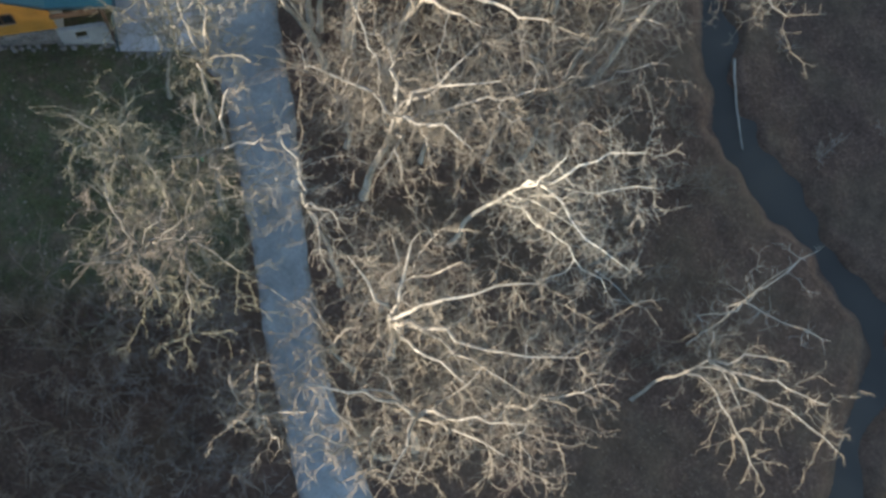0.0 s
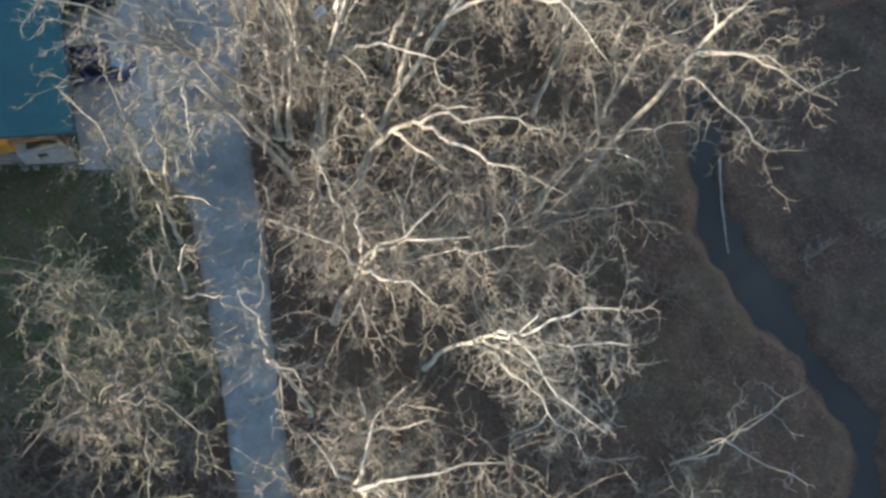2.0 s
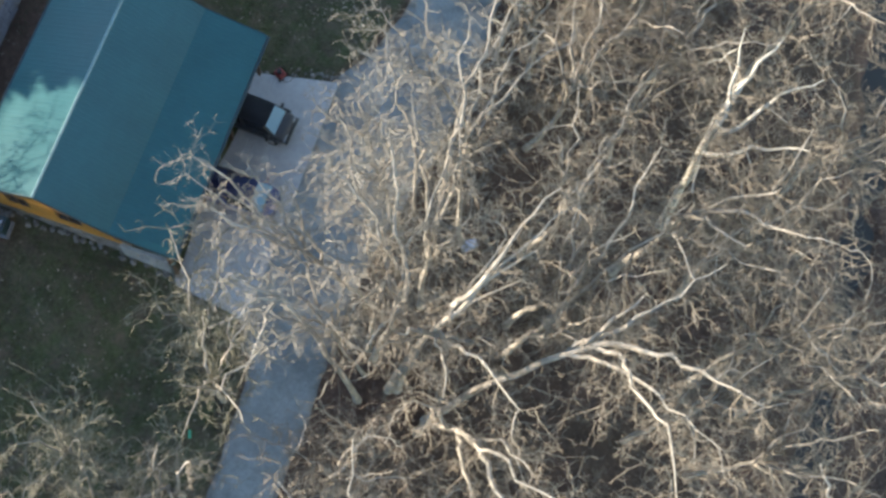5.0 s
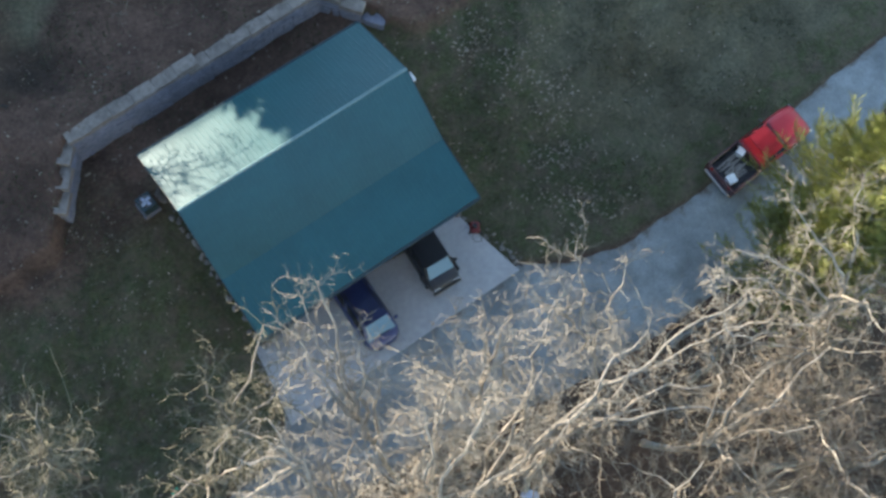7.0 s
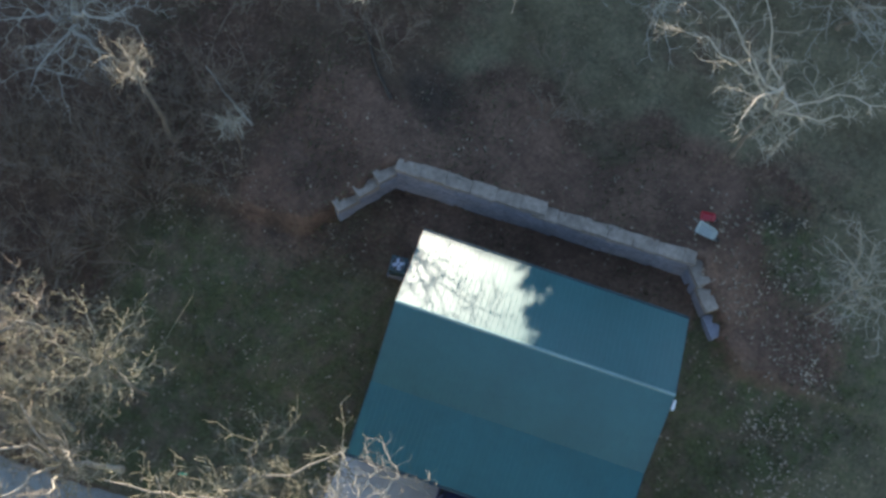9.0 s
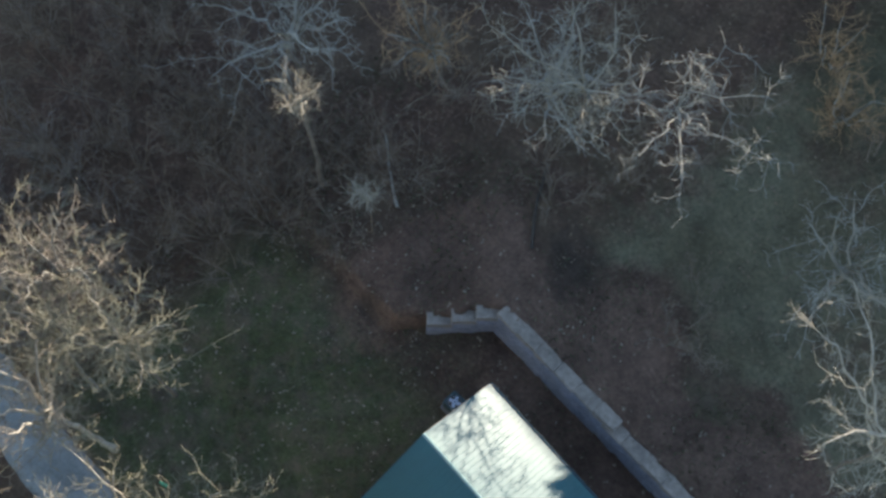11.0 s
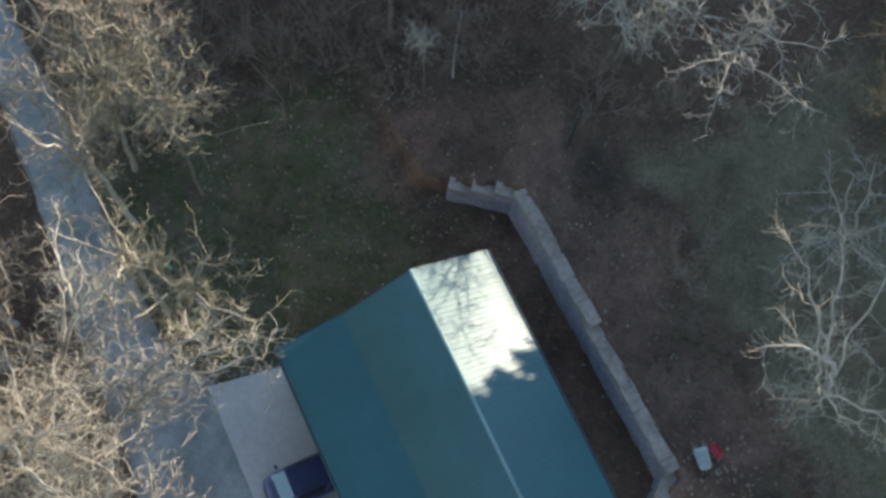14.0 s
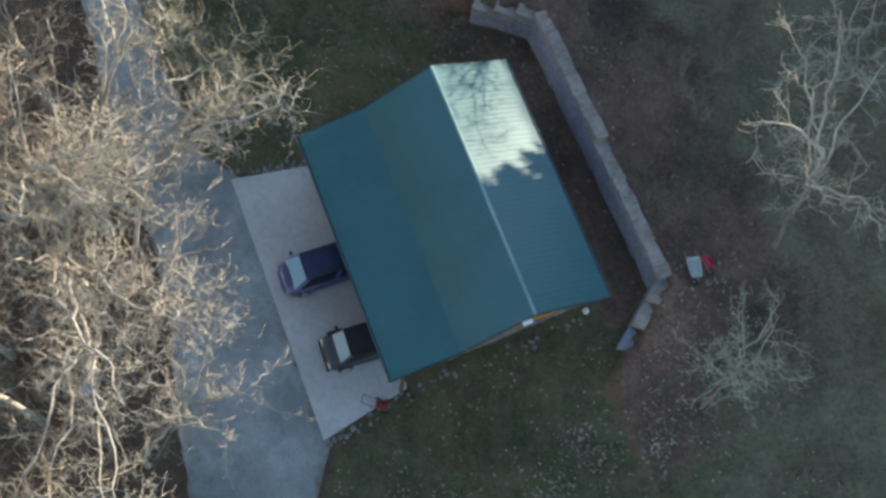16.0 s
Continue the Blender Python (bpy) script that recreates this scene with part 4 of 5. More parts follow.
tree((20.6, -13.4), (21.1, -13.4, 9.5), ((20.3, -9, 13), (22.8, -10, 14), (23.3, -15.2, 13), (17.2, -13, 12.5), (17.3, -9.3, 12.5), (20.1, -15.3, 12.5), (16.2, -9.7, 12)), 1.2, 125, "pale leafless tree in front of the evergreen", girth=0.14, density=0.8, twigs=TWIG_PALE)
tree((12.9, -13.9), (12.6, -14.9, 8), ((15.6, -13.8, 12.5), (13.7, -13.5, 12), (15.3, -16.6, 12.5), (17.9, -14.6, 12.5), (12.1, -16.9, 12)), 1.4, 127, PALE, girth=0.16, density=0.6)
tree((17.7, -15.7), (17.4, -16.7, 7), ((18.7, -17.2, 11.5), (15.5, -18.8, 11.5), (16.6, -14.2, 11), (14.1, -15, 11)), 1.5, 128, BROWN, girth=0.14, density=1.0, twigs=TWIG_BROWN)
tree((-10, 0), (-9.9, -0.4, 9.6), ((-9.5, -1.1, 12), (-8.7, 1.3, 11.8), (-10.4, 1, 12.2), (-11.4, -0.4, 12), (-9.2, 0.3, 12.2), (-10.7, -1.9, 11.8)), 1.1, 129, OLIVE, girth=0.09, density=1.2, bark=TWIG_PALE, twigs=TWIG_OLIVE, stem=THICKET_AND_SHADED_STEM)
tree((-3.2, -1.7), (-3.5, -2.7, 6), ((0.1, -0.5, 9.5), (-3.1, -1.2, 9.5), (-3.8, -3.2, 9.5), (0.4, -2.6, 9.5), (-2, -4.8, 9.5)), 1.3, 130, OLIVE, girth=0.11, density=1.2, twigs=TWIG_OLIVE)
# lower and farther trees between them
full_tree((-9.8, -3.6), (-10.0, -4.2, 8.0), (-10.4, -4.8, 12.0), 2.8, 200, OVER, limbs=5, girth=0.15, density=0.6, twigs=TWIG)
full_tree((16.6, -12.8), (16.5, -11.8, 7.0), (16.2, -13.0, 9.4), 3.0, 202, PALE, limbs=6, girth=0.15, density=0.5, twigs=TWIG)
full_tree((4.2, -26.0), (4.4, -26.6, 7.0), (4.4, -27.4, 11.4), 4.6, 204, PALE, limbs=6, girth=0.17, density=0.9, twigs=TWIG)
full_tree((8.6, -24.2), (8.8, -24.6, 7.5), (9.1, -25.0, 11.6), 4.6, 205, PALE, limbs=6, girth=0.17, density=0.9, twigs=TWIG)
full_tree((-8.6, -17.6), (-8.8, -18.4, 5.0), (-9.2, -19.2, 8.0), 3.6, 207, BROWN, limbs=6, girth=0.13, density=1.0, twigs=TWIG_BROWN)
full_tree((-7.4, -10.4), (-7.4, -10.6, 6.0), (-7.5, -10.8, 9.4), 3.8, 208, BROWN, limbs=6, girth=0.14, density=1.0, twigs=TWIG_BROWN)
full_tree((-16.4, -10.6), (-16.8, -11.0, 6.0), (-17.2, -11.4, 9.2), 3.4, 209, BROWN, limbs=6, girth=0.13, density=1.0, twigs=TWIG_BROWN)
full_tree((0.2, -23.6), (0.2, -24.4, 6.0), (0.2, -25.2, 9.6), 4.0, 211, BROWN, limbs=6, girth=0.15, density=0.6, twigs=TWIG)
full_tree((17.6, -18.6), (17.6, -19.2, 6.5), (17.8, -19.8, 10.0), 4.4, 212, BROWN, limbs=6, girth=0.17, density=0.6, twigs=TWIG)
full_tree((22.0, -24.4), (22.0, -25.0, 7.0), (22.0, -25.6, 11.0), 4.6, 213, PALE, limbs=6, girth=0.17, density=0.9, twigs=TWIG)
full_tree((14.6, -27.4), (14.7, -28.0, 7.0), (15.0, -28.8, 11.2), 4.4, 214, PALE, limbs=6, girth=0.16, density=0.9, twigs=TWIG)
full_tree((-9.0, -19.6), (-9.2, -20.4, 6.0), (-9.6, -21.4, 9.4), 3.8, 215, BROWN, limbs=6, girth=0.14, density=1.0, twigs=TWIG_BROWN)
full_tree((-5.6, -22.6), (-5.8, -23.6, 6.0), (-6.0, -24.6, 9.8), 3.9, 216, BROWN, limbs=6, girth=0.14, density=0.6, twigs=TWIG)
full_tree((-22.6, -14.2), (-23.0, -15.0, 7.0), (-23.4, -15.8, 11.0), 4.0, 217, PALE, limbs=6, girth=0.15, density=0.9, twigs=TWIG_BROWN)
full_tree((-21.2, -3.8), (-21.3, -4.2, 5.0), (-21.5, -4.6, 8.6), 2.8, 218, OVER, limbs=5, girth=0.1, density=0.6, twigs=TWIG)
full_tree((-0.4, -27.4), (-0.5, -28.2, 6.0), (-0.8, -29.4, 9.6), 3.6, 219, BROWN, limbs=6, girth=0.14, density=0.6, twigs=TWIG)
full_tree((-19.2, -8.9), (-19.1, -8.0, 5.6), (-19.0, -7.0, 8.6), 3.0, 221, OVER, limbs=5, girth=0.11, density=0.6, twigs=TWIG)
full_tree((-23.8, -9.9), (-23.6, -9.0, 6.0), (-23.5, -8.0, 9.2), 3.2, 222, OVER, limbs=5, girth=0.12, density=0.6, twigs=TWIG)
full_tree((13.8, -18.4), (13.8, -18.3, 5.0), (13.8, -18.2, 8.6), 3.7, 226, BROWN, limbs=6, girth=0.14, density=0.6, twigs=TWIG)
full_tree((18.0, -15.6), (18.0, -15.6, 5.0), (18.0, -15.4, 8.6), 3.6, 228, BROWN, limbs=6, girth=0.13, density=0.6, twigs=TWIG)
full_tree((20.0, -14.6), (19.8, -14.5, 6.5), (19.6, -14.4, 9.6), 3.6, 231, PALE, limbs=6, girth=0.14, density=0.5, twigs=TWIG)
tree((-20.1, -27.0), (-20.0, -27.4, 4.8), ((-18.6, -30.8, 6.5), (-22.6, -30.2, 6), (-20.6, -24.6, 6.5), (-19.2, -29.2, 7)), 0.8, 20, "sparse thin tree with long bare whips", girth=0.06, density=0.12, crook=0.3, twigs=TWIG_SHADE_GREY)
full_tree((-8.4, -14.2), (-8.5, -14.6, 4.5), (-8.6, -15, 8), 3.4, 240, BROWN, limbs=6, girth=0.12, density=1.0, twigs=TWIG_BROWN)
full_tree((5.8, -9.4), (6, -8, 7), (6.2, -6.6, 10.6), 3.2, 241, OVER, limbs=6, girth=0.1, density=0.8, twigs=TWIG_PALE)
full_tree((11.2, -11.2), (11.2, -9, 7.5), (11.3, -6.9, 11), 3, 242, OVER, limbs=5, girth=0.1, density=0.8, twigs=TWIG_PALE)
full_tree((-1.5, -9.9), (-1.3, -8.4, 7), (-1, -6.6, 11), 3.2, 243, OVER, limbs=6, girth=0.1, density=0.8, twigs=TWIG_PALE)
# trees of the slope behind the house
# limbs take the dimmer grey, so the slope's shade is in their colour
back = dict(group="bare trees behind the house", bark=TWIG_SHADE_GREY, stem=THICKET_AND_SHADED_STEM)
full_tree((-8.2, 21.4), (-7.6, 20.4, 9.4), (-7.0, 19.7, 11.8), 3.8, 27, GREY, twigs=TWIG_SHADE_GREY, girth=0.14, limbs=7, density=0.42, **back)
full_tree((-13.4, 18.8), (-13.2, 18.4, 6.4), (-12.8, 17.6, 8.6), 3.0, 28, "small leafless tree with reddish brown twigs", twigs=TWIG_BROWN, girth=0.11, limbs=6, density=0.42, **back)
full_tree((-17.8, 14.2), (-17.6, 13.8, 7.4), (-17.0, 13.0, 10.0), 4.2, 29, GREY, twigs=TWIG_SHADE_GREY, girth=0.15, limbs=7, density=0.28, **back)
pale_back = dict(group="bare trees behind the house", bark=TWIG_PALE, stem=THICKET_AND_SHADED_STEM)
full_tree((6.6, 24.4), (6.6, 23.8, 8.6), (6.7, 22.8, 11.0), 3.8, 30, GREY, twigs=TWIG_SHADE_GREY, girth=0.1, limbs=7, density=0.22, **pale_back)
full_tree((15.2, 26.0), (15.0, 25.4, 8.6), (14.6, 24.2, 11.0), 3.8, 33, GREY, twigs=TWIG_SHADE_GREY, girth=0.1, limbs=7, density=0.22, **pale_back)
tree((-5.9, 21.3), (-5.7, 20.1, 11.5), ((-9.8, 18.2, 13.5), (-8.1, 16.9, 13.5), (-7.3, 16.4, 13), (-8.6, 21.7, 13.5), (-6.9, 22.5, 13.5), (-4.6, 18.6, 12.5), (-4.4, 19.9, 12.5)), 1.0, 39, "leafless tree with pale fanned branches on the slope", twigs=TWIG_PALE, girth=0.09, density=0.6, bark=TWIG_PALE, group="bare trees behind the house", stem=THICKET_AND_SHADED_STEM)
tree((-3.4, 25), (-3.2, 23.8, 9), ((-0.6, 25.6, 11.5), (1.4, 23.5, 11.5), (-3.4, 26, 11.5), (-4, 24.2, 11.5), (-0.5, 20.4, 11.5), (-2.3, 19.8, 11), (-2.6, 24.2, 12)), 1.0, 40, GREY, twigs=TWIG_SHADE_GREY, girth=0.06, density=0.5, **back)
tree((12.3, 18.8), (11.8, 17.3, 14.4), ((10.2, 14.7, 16.3), (12.6, 15.7, 15.6), (13.8, 16.5, 15.6), (15.2, 17.2, 16), (7.3, 17.4, 16.3), (9.8, 16.9, 16.8), (9.7, 20.1, 16.3), (7.1, 19.7, 16.3)), 1.0, 41, "spreading leafless tree with pale lit branches above the yard", twigs=TWIG_PALE, girth=0.11, density=0.75, group="bare trees behind the house", stem=THICKET_AND_SHADED_STEM)
full_tree((17.8, 12.9), (17.6, 12.4, 9.5), (17.3, 11.9, 12.6), 2.8, 42, "small leafless tree with a fan of grey twigs", twigs=TWIG_PALE, girth=0.08, limbs=8, density=0.28, **pale_back)
full_tree((-12.8, 11.4), (-12.4, 10.8, 12.4), (-12.2, 10.4, 13.8), 1.2, 43, "broken tall snag with splintered pale top", name="snag", bark=TWIG_PALE, twigs=TWIG, girth=0.13, limbs=6, density=0.9, group="bare trees behind the house", stem=THICKET_AND_SHADED_STEM)
full_tree((-9.4, 11.5), (-9, 10.9, 8.8), (-8.8, 10.6, 9.9), 0.8, 44, "slender sapling with a few pale top twigs", name="sapling", twigs=TWIG_PALE, girth=0.04, limbs=5, density=0.12, **pale_back)
ORANGE = "leafless tree with orange brown twigs"
full_tree((-0.9, 32.8), (-0.9, 32.4, 6.0), (-0.9, 32, 9), 2.0, 45, ORANGE, twigs=TWIG_ORANGE, girth=0.1, limbs=6, density=1.0, **back)
full_tree((1.6, 31.0), (1.6, 30.6, 6.0), (1.6, 30.2, 9), 1.8, 46, ORANGE, twigs=TWIG_ORANGE, girth=0.1, limbs=6, density=1.0, **back)
full_tree((-13.6, 19.0), (-13.6, 18.6, 6.0), (-13.6, 18.2, 9), 2.6, 47, "small leafless tree with reddish brown twigs", twigs=TWIG_ORANGE, girth=0.1, limbs=6, density=0.8, **back)


# ---- thickets and undergrowth ----
def sapling_mesh(seed, tall, spread, count):
    """A clump of thin upright stems with side twigs."""
    rng = np.random.default_rng(seed)
    a = rng.random(count) * 6.28
    s = np.stack([np.cos(a) * spread * 0.15, np.sin(a) * spread * 0.15, np.full(count, -0.1)], -1)
    way = np.stack([np.cos(a) * spread, np.sin(a) * spread, np.full(count, tall)], -1)
    p = branch_paths(rng, s, way, tall * rng.uniform(0.6, 1.1, count), 5, 0.12, 0.02)
    r = taper(np.full(count, 0.022), np.full(count, 0.007), 5)
    q, w, rr, u = sprout(rng, p, r, 7, 42, 0.25)
    p2 = branch_paths(rng, q, w, tall * rng.uniform(0.12, 0.3, len(q)), 2, 0.2, 0.05)
    r2 = taper(np.full(len(q), 0.01), np.full(len(q), 0.005), 2)
    q, w, rr, u = sprout(rng, p2, r2, 4, 42, 0.25)
    p3 = branch_paths(rng, q, w, tall * rng.uniform(0.05, 0.13, len(q)), 1, 0.2, 0.05)
    r3 = taper(np.full(len(q), 0.008), np.full(len(q), 0.004), 1)
    return joined("stems", [tubes(p, r, 4), tubes(p2, r2, 3), tubes(p3, r3, 3)], False)


def scatter(rng, count, x0, x1, y0, y1, keep):
    out = []
    while len(out) < count:
        x, y = rng.uniform(x0, x1), rng.uniform(y0, y1)
        if keep(x, y):
            out.append((x, y))
    return out


def off_drive(x, y):
    return y > along(DRIVE_NORTH, x) + 0.6 or y < along(DRIVE_SOUTH, x) - 0.5


def thicket(count, area, tall, keep, seed, material, label):
    rng = random.Random(seed)
    meshes = [sapling_mesh(seed * 10 + k, tall, tall * 0.4, 7) for k in range(4)]
    for me in meshes:
        me.materials.append(material)
    for i, (x, y) in enumerate(scatter(rng, count, *area, keep)):
        s = rng.uniform(0.6, 1.25)
        ob = mesh_part("shrub", meshes[i % 4], None, None, m=pose(x, y, at_ground(x, y), 0, 0, rng.uniform(0, 360)) @ Matrix.Scale(s, 4))
        tagged(ob, label, "shrub", "thicket shrubs")


thicket(84, (-30, -9.5, 2.5, 16), 3.6, lambda x, y: x < -12 - 0.12 * abs(y - 6) or y > 10.5, 1, THICKET_AND_SHADED_STEM, "thin bare shrub of the shaded thicket")
thicket(48, (-30, -14, -4.5, 3), 3.0, lambda x, y: off_drive(x, y) and y > along(DRIVE_NORTH, x), 2, TWIG_DARK, "thin bare shrub beside the driveway")
thicket(190, (-24, 34, -31, -10), 2.2, lambda x, y: y < along(DRIVE_SOUTH, x) - 0.8 and to_line(CREEK, np.array(x), np.array(y))[0] > 3, 3, TWIG_BROWN, "low brown undergrowth shrub on leaf litter")
thicket(26, (-16, 8, 17, 33), 2.6, lambda x, y: True, 4, THICKET_AND_SHADED_STEM, "thin bare shrub on the slope behind the house")
thicket(16, (-10, 16, -48, -37), 1.8, lambda x, y: to_line(CREEK, np.array(x), np.array(y))[0] > 3, 5, TWIG_DARK, "low bare shrub across the creek")


# ---- evergreens ----
def evergreen_mesh(seed, tall, radius, whorls, per, bushy, blade=0.045, long=1.0):
    rng = np.random.default_rng(seed)
    trunk = np.stack([np.zeros(6), np.zeros(6), np.linspace(-0.2, tall, 6)], -1)
    t = tubes(trunk[None], np.linspace(0.16, 0.02, 6)[None], 7)
    n = whorls * per
    u = np.repeat(np.linspace(0.08, 0.97, whorls), per) + rng.uniform(-0.02, 0.02, n)
    a = rng.random(n) * 6.283
    reach = radius * (1 - u) ** 0.7 * rng.uniform(0.7, 1.1, n) + 0.25
    s = np.stack([np.zeros(n), np.zeros(n), u * tall], -1)
    way = np.stack([np.cos(a), np.sin(a), np.full(n, 0.3)], -1)
    p = branch_paths(rng, s, way, reach, 5, 0.07, 0.06)
    b = tubes(p, taper(np.full(n, 0.03), np.full(n, 0.01), 5), 4)
    q, w, r, uu = sprout(rng, p, taper(np.full(n, 0.03), np.full(n, 0.01), 5), bushy, 45, 0.3)
    # sprays: narrow folded blades that turn upwards
    ln = rng.uniform(0.3, 0.8, len(q)) * long
    tip = unit(w + np.array([0, 0, 0.75])) * ln[:, None]
    side = unit(np.cross(tip, rng.normal(0, 1, tip.shape))) * (ln * blade)[:, None]
    fold = unit(np.cross(side, tip)) * (ln * blade * 0.8)[:, None]
    verts = np.stack([q, q + tip * 0.5 + side, q + tip, q + tip * 0.5 - side, q + tip * 0.5 + fold], 1).reshape(-1, 3)
    k = np.arange(len(q))[:, None] * 5
    faces = np.concatenate([k + np.array([[0, 1, 4]]), k + np.array([[1, 2, 4]]), k + np.array([[2, 3, 4]]), k + np.array([[3, 0, 4]])])
    return joined("trunk", [t, b]), raw_mesh("foliage", verts, faces)


def evergreen(x, y, meshes, scale, label, turn=0):
    top = empty("evergreen_tree", pose(x, y, at_ground(x, y), 0, 0, turn) @ Matrix.Scale(scale, 4), label, "evergreen tree", "evergreens")
    mesh_part("trunk", meshes[0], BARK, top)
    mesh_part("foliage", meshes[1], NEEDLES, top)


fir = evergreen_mesh(5, 12.5, 4.6, 26, 10, 125, 0.034, 0.85)
far_fir = evergreen_mesh(6, 12.5, 4.2, 20, 9, 20, 0.17, 1.6)
evergreen(22.8, -11.4, fir, 1.02, "yellow-green evergreen tree beside the driveway in low sun")
evergreen(26.8, -10.4, fir, 1.22, "yellow-green evergreen tree beside the driveway in low sun", 130)
for i, (x, y, s) in enumerate(((-3.6, 35.6, 0.38), (3.2, 34.8, 0.45))):
    evergreen(x, y, far_fir, s, "green evergreen tree on the hillside, in a stand mostly added for shade", i * 70)
# unseen rows added to shade the roof's right part and darken its reflection
for i in range(30):
    evergreen(2.9 + 1.2 * (i % 10) + 0.4 * (i // 10), 40.8 + 0.6 * (i % 2) + 2.4 * (i // 10), far_fir, 0.98 + 0.08 * (i % 2), "green evergreen tree on the hillside, in a stand mostly added for shade", i * 70)


# ---- fallen leaves and grass ----
def leaf_litter(name, count, area, keep, seed, size, material, label, category, upright=False):
    rng = np.random.default_rng(seed)
    x, y = rng.uniform(area[0], area[1], count * 14), rng.uniform(area[2], area[3], count * 14)
    ok = keep(x, y, rng)
    x, y = x[ok][:count], y[ok][:count]
    n = len(x)
    z = height(x, y) + (0.0 if upright else 0.03)
    a = rng.random(n) * 6.283
    s = size * rng.uniform(0.5, 1.3, n)
    c = np.stack([x, y, z], -1)
    if upright:
        t = np.stack([rng.normal(0, 0.35, n), rng.normal(0, 0.35, n), np.ones(n)], -1) * s[:, None]
        w = np.stack([np.cos(a), np.sin(a), 0 * a], -1) * (s * 0.28)[:, None]
        verts = np.stack([c - w, c + w, c + t + w * 0.2, c + t - w * 0.2], 1)
    else:
        w = np.stack([np.cos(a), np.sin(a), rng.normal(0, 0.25, n)], -1) * s[:, None]
        t = np.stack([-np.sin(a), np.cos(a), rng.normal(0, 0.25, n)], -1) * (s * 0.6)[:, None]
        lift = np.array([0, 0, 1.0]) * (s * 0.3)[:, None]
        verts = np.stack([c - w + lift, c - t, c + w + lift, c + t], 1)
    me = raw_mesh(name, verts.reshape(-1, 3), np.arange(4 * n).reshape(-1, 4))
    tagged(mesh_part(name, me, material), label, category, kind="stuff")


def lawn_side(x, y, rng):
    free = ~((x > -0.3) & (x < 12.5) & (y > -3.6) & (y < 10.4)) & (y > along(DRIVE_NORTH, x) + 0.3)
    band = np.interp(y, [-3, 3.5, 8.7, 12.8, 16], [18.6, 20.2, 19.4, 17.8, 15.6])
    dense = np.where(x > 12, 0.55 * np.exp(-((x - band) / 1.3) ** 2) + 0.45 * np.exp(-((x - band + 2.2) / 1.8) ** 2) + 0.1, 0.07)
    clump = 0.5 + 0.5 * np.sin(1.1 * x + 2 * np.sin(0.6 * y)) * np.sin(1.3 * y + 1)
    return free & (rng.random(len(x)) < dense * (0.1 + 0.9 * clump ** 2))


leaf_litter("fallen_leaves", 3000, (-14, 30, -4, 17), lawn_side, 11, 0.085, LEAF, "pale dry leaves scattered over the lawn", "fallen leaves")
leaf_litter("leaf_litter", 9000, (-32, 36, -33, -9), lambda x, y, r: (y < along(DRIVE_SOUTH, x) - 0.2) & (to_line(CREEK, x, y)[0] > 2.2), 12, 0.06, LITTER, "brown dry leaf litter under the trees", "leaf litter")
leaf_litter("slope_leaves", 5200, (-24, 32, 6, 38), lambda x, y, r: ~in_yard(x, y) & (r.random(len(x)) < 0.15 + 0.85 * (0.5 + 0.5 * np.sin(0.7 * x + 1.9 * np.sin(0.45 * y)) * np.sin(0.8 * y + 2)) ** 2), 14, 0.075, LITTER, "brown dry leaves on the slope behind the house", "fallen leaves")
leaf_litter("west_leaves", 450, (-13, 0, -3, 12), lambda x, y, r: (y > along(DRIVE_NORTH, x) + 0.3) & (r.random(len(x)) < 0.1 + 0.9 * (0.5 + 0.5 * np.sin(0.9 * x + 1.2 * y) * np.sin(0.7 * y - 0.4 * x)) ** 3), 15, 0.07, LEAF, "pale dry leaves on the grass beside the house", "fallen leaves")
leaf_litter("grass", 30000, (-16, 34, -4, 19), lambda x, y, r: ~((x > -0.3) & (x < 12.5) & (y > -3.6) & (y < 10.4)) & (y > along(DRIVE_NORTH, x) + 0.1) & (r.random(len(x)) < 0.5 + 0.5 * np.sin(0.8 * x + 1.7 * np.sin(0.5 * y))), 13, 0.11, GRASS, "short dark green winter grass", "grass", True)


# ---- vehicles ----
def loft(stations, ring):
    """A closed skin through rings of points, one for each station."""
    bm = bmesh.new()
    rows = [[bm.verts.new(p) for p in ring(*s)] for s in stations]
    k = len(rows[0])
    for a, b in zip(rows, rows[1:]):
        for i in range(k):
            bm.faces.new((a[i], a[(i + 1) % k], b[(i + 1) % k], b[i]))
    bm.faces.new(rows[0])
    bm.faces.new(rows[-1][::-1])
    bmesh.ops.recalc_face_normals(bm, faces=bm.faces)
    for f in bm.faces:
        f.smooth = True
    return bm


def body_ring(x, w, top, low):
    side = top - 0.16
    half = [(w * 0.9, low), (w, low + 0.12), (w, side - 0.1), (w * 0.97, side), (w * 0.86, top - 0.03), (w * 0.5, top)]
    return [(x, y, z) for y, z in half] + [(x, -y, z) for y, z in half[::-1]]


def slab(corners, thick):
    """A thin pane on four corners, standing proud along its normal."""
    p = [Vector(c) for c in corners]
    n = (p[1] - p[0]).cross(p[3] - p[0]).normalized() * thick
    bm = bmesh.new()
    a, b = [bm.verts.new(q) for q in p], [bm.verts.new(q + n) for q in p]
    bm.faces.new(a[::-1])
    bm.faces.new(b)
    for i in range(4):
        bm.faces.new((a[i], a[(i + 1) % 4], b[(i + 1) % 4], b[i]))
    bmesh.ops.recalc_face_normals(bm, faces=bm.faces)
    return bm


def inset(corners, s, lift):
    p = [Vector(c) for c in corners]
    c = sum(p, Vector()) / 4
    n = (p[1] - p[0]).cross(p[3] - p[0]).normalized()
    return [q + (c - q) * s + n * lift for q in p]


